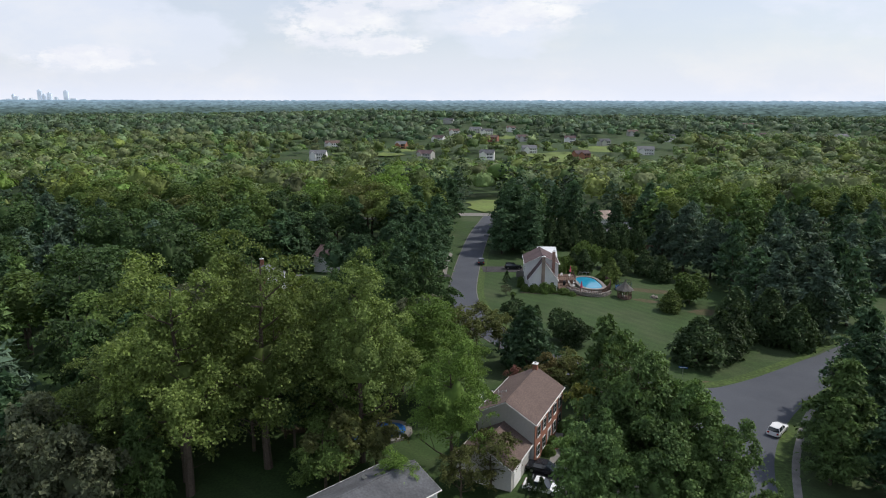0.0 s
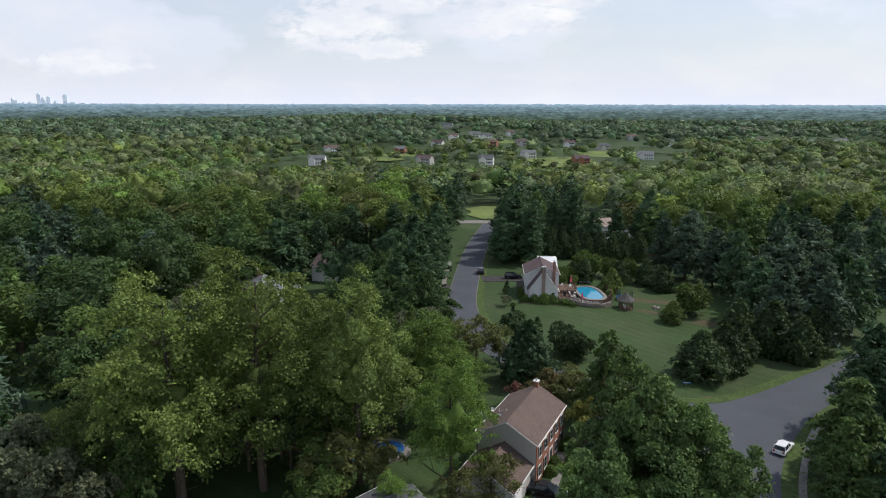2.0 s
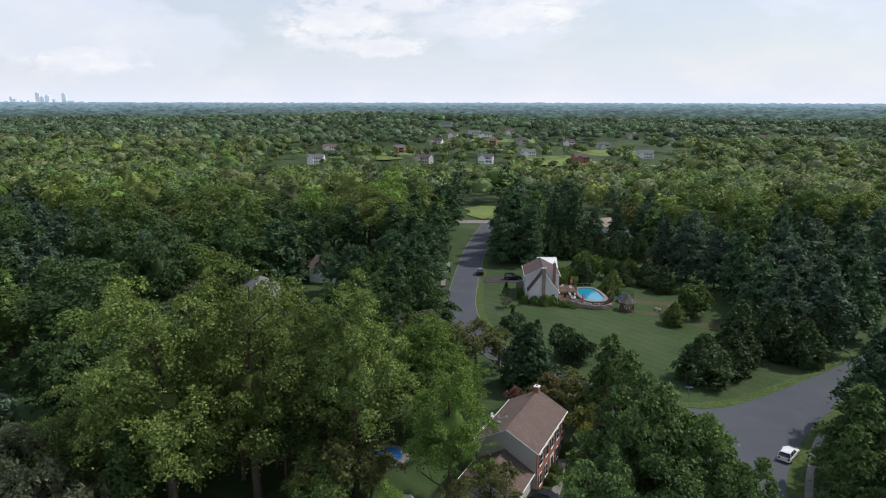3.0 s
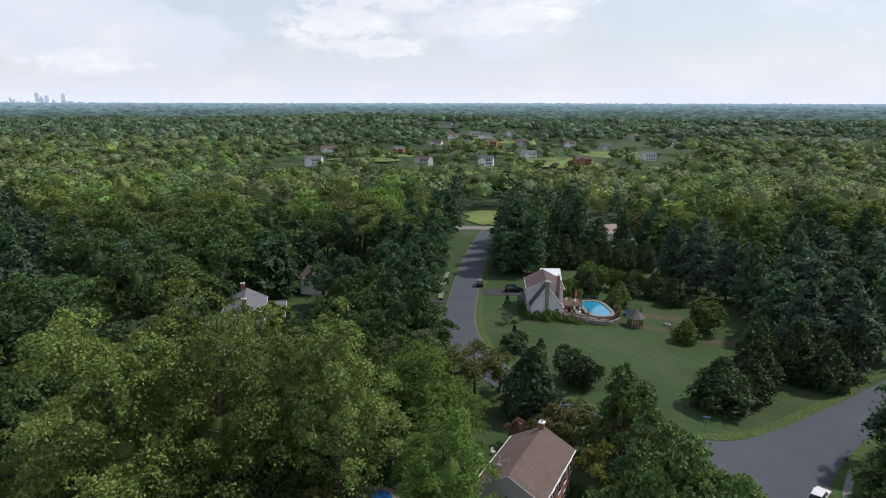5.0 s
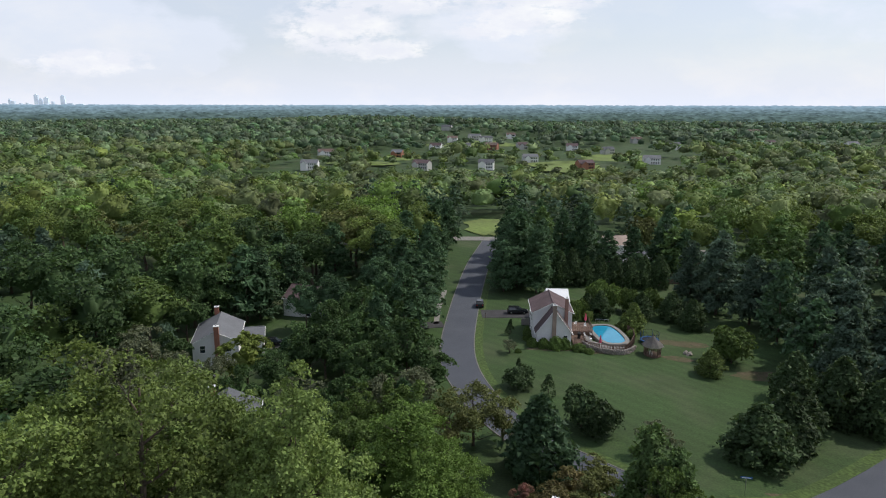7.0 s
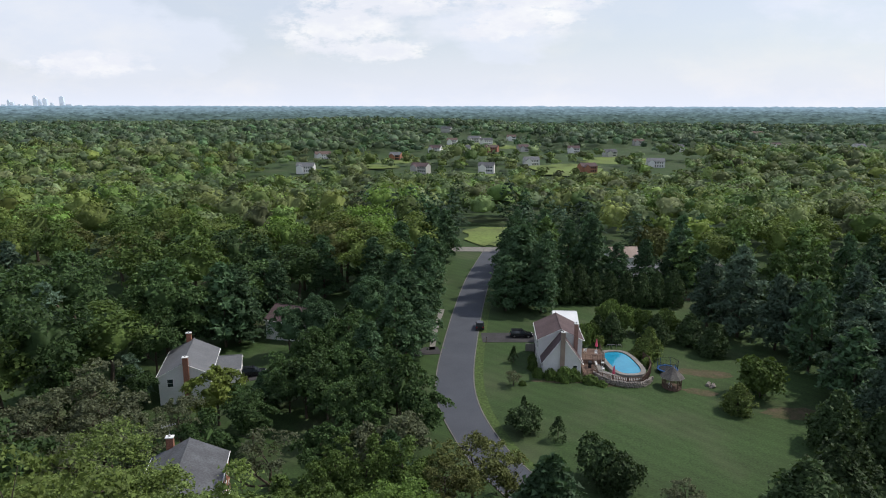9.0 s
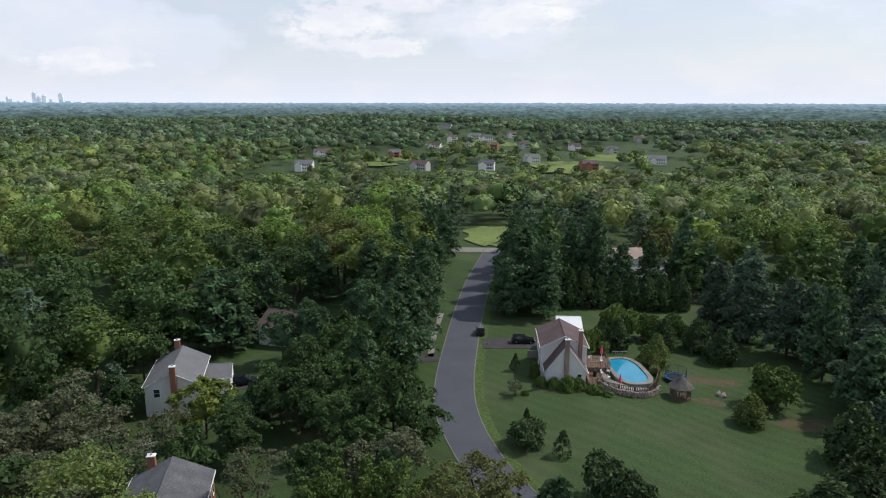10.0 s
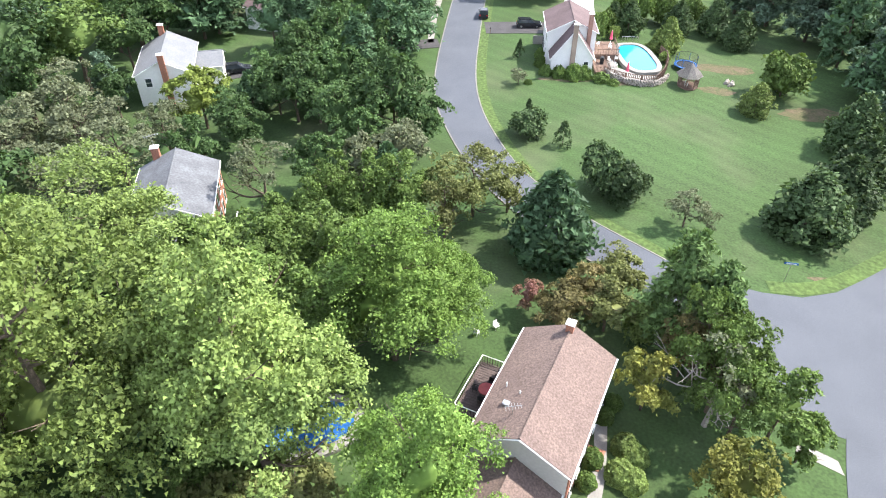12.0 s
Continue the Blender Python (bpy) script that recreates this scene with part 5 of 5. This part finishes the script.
trees("maple", "green", "dense upright green tree by the lawn", [(-12.4, 111.5, 12.3, 3.8), (-16.5, 113, 11, 3.6), (-18.5, 110, 10, 3.2), (-8.5, 113, 12, 4)])
trees("cedar", "pine", "dense dark green conifer beside the road", [(8.6, 110.5, 11, 4.6), (-36, 145.5, 6.5, 2.4), (-10.5, 117, 10, 3.2)])
trees("cedar", "cedar", "dense dark red cedar by the lawn", [(40.6, 118.3, 8.8, 4.6), (45.9, 122.4, 9, 4.5), (50, 127.5, 9, 4), (59, 132.5, 11, 4.4), (55, 140, 9, 3.6), (63, 128.5, 9, 3.6), (67, 133, 10, 3.8)])
trees("cedar", "cedar", "cedar in the row behind the back lawn", [(22, 208, 9.5, 2.8), (25.5, 209, 10, 3), (29.5, 210, 8, 2.6), (33.5, 211, 8.5, 2.8), (37.8, 211.5, 8.6, 2.8), (42, 212, 8.6, 2.8), (46, 213, 9, 3), (50.5, 213.5, 9.4, 3)], group="row of cedars")
trees("cedar", "cedar", "dark shrub behind the pool", [(25.5, 181, 5.5, 2.2), (28.5, 180.5, 6.5, 2.6), (38.5, 183, 6.5, 2.8), (46, 184, 7, 3), (49, 178, 7, 3)])
trees("bush", "green", "leafy tree beside the pool", [(28.6, 187, 7.5, 3), (32, 187.5, 6.6, 3), (36.5, 188, 6, 2.8), (42.2, 189, 6, 2.8), (24.5, 180, 4.5, 2.2), (21.7, 176.5, 5, 2), (50.8, 157.5, 7.4, 4.2)])
trees("bush", "bright", "low bush with bright green leaves", [(31.9, 172.0, 2.2, 1.4), (33.2, 168, 2.0, 1.2), (17.5, 97, 5.5, 2.6), (25.2, 176.8, 2.6, 1.2)], "bush")
trees("bush", "cedar", "dark rounded bush on the lawn", [(16.2, 124.2, 6.2, 3.5), (19.2, 121.8, 5.2, 3.2), (7.2, 138.3, 4.0, 2.8)], "bush")
trees("cone", "cedar", "small dark conical shrub on the lawn", [(12.3, 135.5, 3.9, 1.4), (7.4, 140.8, 4.6, 1.0), (6.9, 166.2, 3.4, 1.0)], "shrub")
trees("sparse", "grey", "thin grey-green shrub on the lawn edge", [(25.6, 117.2, 5, 2.7), (28.2, 116.6, 3, 1.3), (6.4, 155.2, 2.6, 1.8)], "shrub")
trees("cedar", "bright", "oval bright evergreen shrub", [(44.4, 150.6, 5.2, 2.5), (34.6, 173.2, 6.4, 2.5)], "shrub")
trees("ball", "green", "rounded green shrub against the house", [(13.4, 158.6, 1.9, 1.2), (15.8, 158.2, 2.3, 1.6), (17.6, 158.4, 2.0, 1.3), (11.2, 159.6, 1.6, 1.1), (20.5, 157.6, 1.3, 1.5), (22.4, 156.4, 0.9, 1.0), (10.4, 163, 1.8, 1.0), (10.6, 166.5, 1.6, 0.9), (8.1, 155.6, 0.7, 0.7)], "shrub")
trees("hedge", "bright", "clipped bright green hedge by the path", [(13.6, 84.6, 1.5, 1.25), (14.2, 83.6, 1.5, 1.25), (12.8, 81.9, 1.5, 1.35), (13.6, 81.3, 1.5, 1.3)], "hedge")
trees("hedge", "green", "clipped green hedge against the brick wall", [(10.6, 83.2, 1.4, 1.0), (9.9, 81.0, 1.3, 0.9), (12.2, 87.6, 1.3, 0.9), (13.2, 89.2, 1.2, 0.9)], "hedge")
trees("round", "rust", "small tree turning brown", [(9.0, 98.5, 6, 3.2), (11.8, 101, 6.6, 3), (19.8, 93, 8.5, 2.6)])
trees("round", "olive", "small olive-green tree behind the house", [(13.5, 98.5, 6.5, 3.4), (15.6, 104, 6, 3)])
trees("round", "gold", "small tree with yellowing leaves", [(15.6, 88.8, 7.4, 3.0), (20.8, 79.6, 7.4, 3.2)])
trees("round", "pink", "crape myrtle with pink flowers", [(6.0, 101, 4.4, 1.7)])
trees("pine", "puff", "old pine with dead lower branches", [(19.6, 97, 14.6, 4.2), (22, 94.5, 13, 3.8)])
trees("sparse", "green", "half-dead tree hung with creeper", [(20.6, 92.2, 12, 3.4), (21.5, 89, 10, 3.8), (22.5, 86, 9, 3.4)])
trees("round", "green", "creeper-covered tree over the road edge", [(26.2, 86.5, 8.6, 3.8), (24, 90.5, 9, 3.2), (28, 84.5, 6, 2.4)])
trees("round", "grey", "grey-green tree at the wood's edge", [(-51.5, 66.5, 16, 5.5), (-41.5, 60, 14.5, 5), (-46, 62, 15, 5)])
trees("pine", "puff", "airy green pine at the roadside", [(48.5, 83.5, 15.5, 5.5), (45.5, 79, 12, 4.0)])
trees("pine", "puff", "young pine under the oaks", [(-38.3, 66.5, 15, 3.4)])
trees("round", "olive", "low olive-green tree shading the covered pool", [(-12.6, 76.2, 7.5, 3.8), (-16.5, 72.5, 10, 4.4)])
trees("round", "deep", "dark understory tree beneath the oaks", [(-24, 79, 12, 4.6), (-53, 84, 17, 6), (-60, 90, 17, 6)])
trees("maple", "oak", "leafy green tree below the oaks", [(-30, 80, 14, 5.2), (-36.5, 73, 15, 5.4), (-47, 80, 16, 5.5), (-38, 90, 17, 6)])
trees("sparse", "olive", "leaning thin tree by the garage", [(2.0, 72.4, 7.5, 3.6), (-1.5, 69.5, 7, 3)])
trees("cone", "cedar", "narrow dark conifer beside the driveway", [(6.6, 70.6, 3.4, 0.8), (7.9, 70.1, 3.2, 0.8)], "shrub")
trees("bush", "olive", "rounded olive tree behind the fence", [(57.5, 266, 11.5, 6.5), (-100, 200, 7, 4)])


def dead_tree(x, y, h, r, seed):
    rng = np.random.default_rng(seed)
    t = thing("dead_tree", pose(x, y, float(gz(x, y))), "bare grey dead tree with forked branches", "tree")
    b = bmesh.new()

    def grow(p, d, length, rad, depth):
        q = p + d * length
        tube(p, q, rad, rad * 0.7, 6 if depth < 2 else 4, b)
        if depth < 5:
            for _ in range(2 if depth else 3):
                nd = (d + Vector(rng.normal(0, 0.55, 3)) + Vector((0, 0, 0.15))).normalized()
                grow(q, nd, length * rng.uniform(0.55, 0.85), rad * 0.62, depth + 1)

    grow(Vector((0, 0, -0.2)), Vector((0.05, 0, 1)), h * 0.3, 0.3, 0)
    me = bpy.data.meshes.new("trunk")
    b.to_mesh(me)
    b.free()
    me.materials.append(BARK if seed == 7 else DEADWOOD)
    child("trunk", me, t)
    rngc = np.random.default_rng(seed + 1)
    p, nrm, _ = broad_points(rngc, 2200 if seed == 7 else 500, h, r, 0.3, 26, 0.0, 0.3, 0.4)
    child("crown", leaf_cloud("crown", p, nrm, 0.3, LEAF["grey"], rngc), t, "few grey leaves left")


dead_tree(-25.8, 116.2, 10.5, 4, 7)
dead_tree(21.0, 87.5, 10.5, 3.0, 9)
dead_tree(20.4, 95.6, 9.5, 2.4, 12)

# ---- woods ----
NOBUILD = [(-50, 154, 13), (-33, 113, 11), (-38, 184, 9), (47, 243, 12), (-104, 204, 15), (45, 255, 8), (-13, 56, 14), (-95, 191, 9), (7, 318, 16)]
FAR_HOUSES = [(3, 614), (-54, 621), (-91, 739), (-41, 922), (3, 906), (46, 836), (46, 691), (38, 980), (136, 776), (90, 627), (159, 673), (-167, 733), (-59, 1111), (103, 820), (-153, 613), (204, 947), (380, 1170), (354, 888), (441, 864), (420, 1112), (-23, 810), (-56, 828), (-12, 934), (9, 812), (228, 850), (510, 1123)]


def near_line(x, y, pts, d):
    hit = np.zeros(len(x), bool)
    for (xa, ya), (xb, yb) in zip(pts[:-1], pts[1:]):
        vx, vy = xb - xa, yb - ya
        t = np.clip(((x - xa) * vx + (y - ya) * vy) / (vx * vx + vy * vy), 0, 1)
        hit |= np.hypot(x - xa - t * vx, y - ya - t * vy) < d
    return hit


def wooded(x, y):
    ok = ~near_line(x, y, MAIN, 8) & ~near_line(x, y, RIGHT, 8.5)
    ok &= ~((x > -46) & (x < 62) & (y < 200))
    ok &= ~((x > -64) & (x <= -46) & (y > 108) & (y < 170))
    ok &= ~((x > -46) & (x < 62) & (y >= 200) & (y < 222)) | ((x < -20) & (y > 205))
    ok &= ~((x > -8) & (x < 15) & (y > 262) & (y < 312))
    ok &= ~((x > 4) & (x < 34) & (y >= 200) & (y < 214))
    for cx, cy, r in NOBUILD:
        ok &= np.hypot(x - cx, y - cy) > r
    for cx, cy in FAR_HOUSES:
        ok &= ~((np.abs(x - cx) < 13) & (y > cy - 70) & (y < cy + 12))
    for cx, cy, rx, ry in ((95, 640, 26, 45), (150, 800, 38, 60), (-100, 740, 22, 34), (170, 690, 30, 22), (-60, 600, 40, 14), (0, 565, 30, 12), (400, 960, 50, 26), (520, 930, 40, 20), (0, 1000, 90, 30)):
        ok &= ((x - cx) / rx) ** 2 + ((y - cy) / ry) ** 2 > 1
    ok &= ~((x > 15) & (x < 60) & (y > 180) & (y < 208))
    ok &= y > np.abs(x) * 0.9 - 12
    return ok


def scatter(rng, y0, y1, half, pitch):
    ys = np.arange(y0, y1, pitch)
    out = []
    for i, y in enumerate(ys):
        w = min(half, 60 + y * 0.83)
        xs = np.arange(-w, w, pitch) + (i % 2) * pitch / 2
        out.append(np.stack([xs, np.full(len(xs), y)], 1))
    p = np.concatenate(out) + rng.uniform(-0.42, 0.42, (sum(map(len, out)), 2)) * pitch
    return p[wooded(p[:, 0], p[:, 1])]


def wood_stuff(name, places, heights, radii, kinds, n, size, mat, label, rng, pine=False, core=(14, 9)):
    """A stretch of woodland as one joined body of leaf sprays."""
    libs = []
    for k in range(kinds):
        if pine:
            libs.append((*pine_points(rng, n, 17, 4.8, whorls=8), None))
        else:
            p, q, lobes = broad_points(rng, n, 17, 6.0, 0.25, 14, 0.0, 0.36, 0.05, 0.75, 4, 0.85)
            libs.append((p, q, crown_core(lobes, *core, 0.74, -0.45)))
    P, N, V, F, made = [], [], [], [], 0
    leaf_tint, core_tint = [], [np.zeros((0, 3))]
    z = gz(places[:, 0], places[:, 1])
    pick = rng.integers(0, kinds, len(places))
    for k in range(kinds):
        idx = np.where(pick == k)[0]
        if not len(idx):
            continue
        p0, n0, inside = libs[k]
        a = rng.random(len(idx)) * 6.2832
        c, s = np.cos(a)[:, None], np.sin(a)[:, None]
        r0 = 4.8 if pine else 6.0
        sr, sh = (radii[idx] / r0)[:, None], (heights[idx] / 17)[:, None]

        def set_out(v):
            return np.stack([(v[:, 0] * c - v[:, 1] * s) * sr + places[idx, 0][:, None], (v[:, 0] * s + v[:, 1] * c) * sr + places[idx, 1][:, None], v[:, 2] * sh + z[idx][:, None]], -1).reshape(-1, 3)

        own = rng.random((len(idx), 3))
        leaf_tint.append(np.repeat(own, len(p0), axis=0))
        P.append(set_out(p0))
        nn = np.stack([n0[:, 0] * c - n0[:, 1] * s, n0[:, 0] * s + n0[:, 1] * c, np.broadcast_to(n0[:, 2], (len(idx), len(n0)))], -1)
        N.append(nn.reshape(-1, 3))
        if inside is not None:
            V.append(set_out(inside[0]))
            core_tint.append(np.repeat(own, len(inside[0]), axis=0))
            F.append((inside[1][None] + (np.arange(len(idx)) * len(inside[0]))[:, None, None]).reshape(-1, 3) + made)
            made += len(V[-1])
    solid = (np.concatenate(V), np.concatenate(F)) if V else None
    me = leaf_cloud(name, np.concatenate(P), np.concatenate(N), size, mat, rng, 1.0, 0.35, solid, (np.concatenate(leaf_tint), np.concatenate(core_tint)))
    return tagged(new(name, me), label, "woods", kind="stuff")


rng = np.random.default_rng(5)
near_wood = scatter(rng, 30, 330, 400, 13.6)
is_pine = (np.sin(near_wood[:, 0] / 31 + 1.3) + np.sin(near_wood[:, 1] / 37 + near_wood[:, 0] / 50) + rng.normal(0, 0.5, len(near_wood))) > 0.75
is_pine |= (near_wood[:, 0] > 45) & (near_wood[:, 1] < 235)
is_pine |= (near_wood[:, 0] < -40) & (near_wood[:, 1] < 215) & (rng.random(len(near_wood)) < 0.5)
close = near_wood[:, 1] < 260
tint_rng = random.Random(8)
for (x, y), pn in zip(near_wood[close & (np.abs(near_wood[:, 0]) < 150)], is_pine[close & (np.abs(near_wood[:, 0]) < 150)]):
    if pn:
        tree("midpine", x, y, tint_rng.uniform(14, 19), tint_rng.uniform(4.2, 5.8), tint_rng.choice(["pine", "pine", "blue", "puff"]), "dark green pine in the woods", "tree", "woodland trees")
    else:
        tree("midoak", x, y, tint_rng.uniform(15, 21.5), tint_rng.uniform(6.8, 9.0), tint_rng.choice(["deep", "deep", "deep", "green"] if y < 215 and x < -40 else ["green", "green", "oak", "bright", "olive", "fresh", "green", "oak"]), "broad green tree in the woods", "tree", "woodland trees")
rest = ~(close & (np.abs(near_wood[:, 0]) < 150))
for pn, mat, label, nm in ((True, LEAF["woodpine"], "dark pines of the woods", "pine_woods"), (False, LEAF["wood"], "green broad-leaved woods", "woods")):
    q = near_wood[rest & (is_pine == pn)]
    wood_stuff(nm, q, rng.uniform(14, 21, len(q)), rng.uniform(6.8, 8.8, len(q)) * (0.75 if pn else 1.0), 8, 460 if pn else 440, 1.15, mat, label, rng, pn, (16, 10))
mid = scatter(rng, 330, 760, 720, 16.0)
def thin_out(p):
    """Fewer and lower trees where the far houses stand."""
    village = np.zeros(len(p), bool)
    for cx, cy in FAR_HOUSES:
        village |= (np.abs(p[:, 0] - cx) < 42) & (p[:, 1] > cy - 105) & (p[:, 1] < cy + 30)
    keep = ~village | (rng.random(len(p)) < 0.68)
    return p[keep], village[keep]


mid, in_village = thin_out(mid)
mid_h = np.where(in_village, rng.uniform(7, 12, len(mid)), rng.uniform(12, 20, len(mid)))
mid_r = np.where(in_village, rng.uniform(4.5, 7, len(mid)), rng.uniform(7.4, 10, len(mid)))
wood_stuff("woods", mid, mid_h, mid_r, 10, 175, 1.75, LEAF["woodmid_hazed"], "green rolling woods in the distance, faintly tinted as haze", rng, False, (10, 6))
far = scatter(rng, 760, 1350, 1200, 17.5)
far, in_village = thin_out(far)
wood_stuff("far_woods", far, np.where(in_village, rng.uniform(8, 12, len(far)), rng.uniform(11, 19, len(far))), np.where(in_village, rng.uniform(5, 7.5, len(far)), rng.uniform(7.6, 10.2, len(far))), 10, 42, 2.6, LEAF["woodfar_hazed"], "far green woods with haze painted into their leaves", rng, False, (9, 5))

# ---- far meadows ----
# lighter green than the lawn, with the look of sunshine put into it
MEADOW = material("sunlit_look_grass", (0.17, 0.235, 0.06), 0.95, grain=0.8, stain=0.05, spread=0.2, second=(0.12, 0.15, 0.05))
for i, (cx, cy, rx, ry) in enumerate([(75, 655, 34, 48), (6, 300, 13, 24), (-113, 663, 34, 26), (140, 735, 40, 36), (-20, 596, 30, 10), (360, 862, 44, 22), (440, 838, 34, 18), (-10, 880, 60, 40), (-91, 715, 20, 20)]):
    b_ = draped(blob(cx, cy, rx, ry, 40 + i, 28), 0.35, 6.0)
    sheet_ob = part("meadow", b_, MEADOW, None)
    tagged(sheet_ob, "bright grass between the trees with sunshine painted in", "grass", kind="structure")

# ---- far houses ----
ROOFS = [ROOF_GREY, ROOF_PLUM, ROOF_PALE, ROOF_BROWN]
WALLS = [SIDING, SIDING_BEIGE, BRICK, SIDING, SIDING, SIDING_BEIGE, SIDING]
fr = random.Random(3)
for i, (x, y) in enumerate(FAR_HOUSES):
    w, l = fr.uniform(12, 17), fr.uniform(8, 10)
    h = thing("house", pose(x, y, float(gz(x, y)), 0, 0, fr.uniform(-25, 25)), "distant two-storey house among trees", "house", "distant houses")
    gable_block(h, w, l, -w / 2, -l / 2, -1, 5.6, 8.2, WALLS[i % 7], ROOFS[i % 4], along="x", trims=False)
    if y < 1000:
        gable_block(h, 5.5, 3, -w / 2 + 1, -l / 2 - 2.6, -1, 5.0, 7.2, WALLS[i % 7], ROOFS[i % 4], trims=False)
        for k in range(4):
            for zz in (0.9, 3.7):
                wx = -w / 2 + 7.4 + k * (w - 8.6) / 3.4
                part("window", box(wx - 0.5, -l / 2 - 0.05, zz, wx + 0.5, -l / 2 + 0.05, zz + 1.4), GLASS, h)

# ---- distance ----
def distance_layer(radius, top, rough, color, seed, low, name="backdrop"):
    """A far wooded ridge with the bumpy outline of its crowns, blue from haze painted into its glowing colour."""
    m = bpy.data.materials.new("far_ridge_hazed")
    m.use_nodes = True
    n, l = m.node_tree.nodes, m.node_tree.links
    n.clear()
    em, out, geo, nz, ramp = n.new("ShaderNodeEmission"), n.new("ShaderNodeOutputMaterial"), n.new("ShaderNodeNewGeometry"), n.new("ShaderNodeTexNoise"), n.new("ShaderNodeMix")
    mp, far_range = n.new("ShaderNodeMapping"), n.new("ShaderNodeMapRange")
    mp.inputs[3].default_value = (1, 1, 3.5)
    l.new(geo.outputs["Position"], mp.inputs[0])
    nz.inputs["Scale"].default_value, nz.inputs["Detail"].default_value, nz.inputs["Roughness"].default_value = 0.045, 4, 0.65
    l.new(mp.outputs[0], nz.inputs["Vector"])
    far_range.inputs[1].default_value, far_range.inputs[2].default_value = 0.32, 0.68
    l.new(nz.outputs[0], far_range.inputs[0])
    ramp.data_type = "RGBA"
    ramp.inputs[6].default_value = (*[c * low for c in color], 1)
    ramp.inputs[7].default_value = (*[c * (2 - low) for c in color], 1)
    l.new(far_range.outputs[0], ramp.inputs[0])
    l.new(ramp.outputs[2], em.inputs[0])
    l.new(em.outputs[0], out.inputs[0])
    count_ = 4000
    a = np.linspace(0, 2 * np.pi, count_, endpoint=False)
    r = np.random.default_rng(seed)
    h = np.zeros(count_)
    for f, amp in ((9, 1.0), (23, 0.7), (61, 0.45), (170, 0.25)):
        h += amp * np.sin(a * f + r.random() * 6.28)
    crowns = np.convolve(np.r_[r.normal(0, 1, count_), 0, 0], [0.3, 0.5, 0.3], "valid")
    h = top + rough * h * 0.5 + 2.2 * crowns
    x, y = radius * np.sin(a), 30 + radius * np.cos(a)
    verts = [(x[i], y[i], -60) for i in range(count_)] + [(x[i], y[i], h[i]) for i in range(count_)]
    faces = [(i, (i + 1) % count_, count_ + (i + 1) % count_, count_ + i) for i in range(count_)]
    return tagged(new(name, mesh_of(name, verts, faces, m)), "wooded backdrop ridge on the horizon with painted blue haze", "hills", kind="structure")


# painted haze: ridges glow paler, bluer and lower in contrast with radius
NEAR_HAZE_TONE, FAR_HAZE_TONE = np.array((0.066, 0.104, 0.080)), np.array((0.30, 0.44, 0.57))
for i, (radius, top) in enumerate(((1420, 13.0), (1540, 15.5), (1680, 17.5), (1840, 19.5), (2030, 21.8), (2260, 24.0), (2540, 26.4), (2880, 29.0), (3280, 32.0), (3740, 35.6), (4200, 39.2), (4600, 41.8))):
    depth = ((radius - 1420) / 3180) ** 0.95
    distance_layer(radius, top, 4.5 - 3.2 * depth, tuple(float(c) for c in NEAR_HAZE_TONE + (FAR_HAZE_TONE - NEAR_HAZE_TONE) * depth), i + 1, 0.35 + 0.5 * depth)

# distance haze put into the towers as pale blue and a faint glow
HAZE_GLOW_TOWER = material("haze_glow_tower", (0.55, 0.63, 0.74), 0.8, spread=0.06, grain=0.05, stain=0.02, bump=0, emit=0.6)
for i, (px, w, h) in enumerate([(-2, 22, 10), (8, 12, 34), (14, 20, 24), (28, 14, 12), (40, 12, 14), (58, 22, 62), (66, 16, 36), (76, 24, 44), (88, 14, 22), (107, 24, 56), (120, 30, 12), (140, 26, 8), (160, 40, 5)]):
    dxn = (px - 784) / 1181.0 - 0.061
    tower = thing("tower", pose(4450 * dxn, 4450, 30), "high-rise tower on the horizon with painted haze glow", "tower", "far skyline")
    part("block", box(-w * 0.62, -8, -40, w * 0.62, 8, h * 1.05 + 8), HAZE_GLOW_TOWER, tower)
    if h > 30:
        part("top", box(-w * 0.3, -6, h * 1.05 + 8, w * 0.2, 6, h * 1.05 + 15), HAZE_GLOW_TOWER, tower)
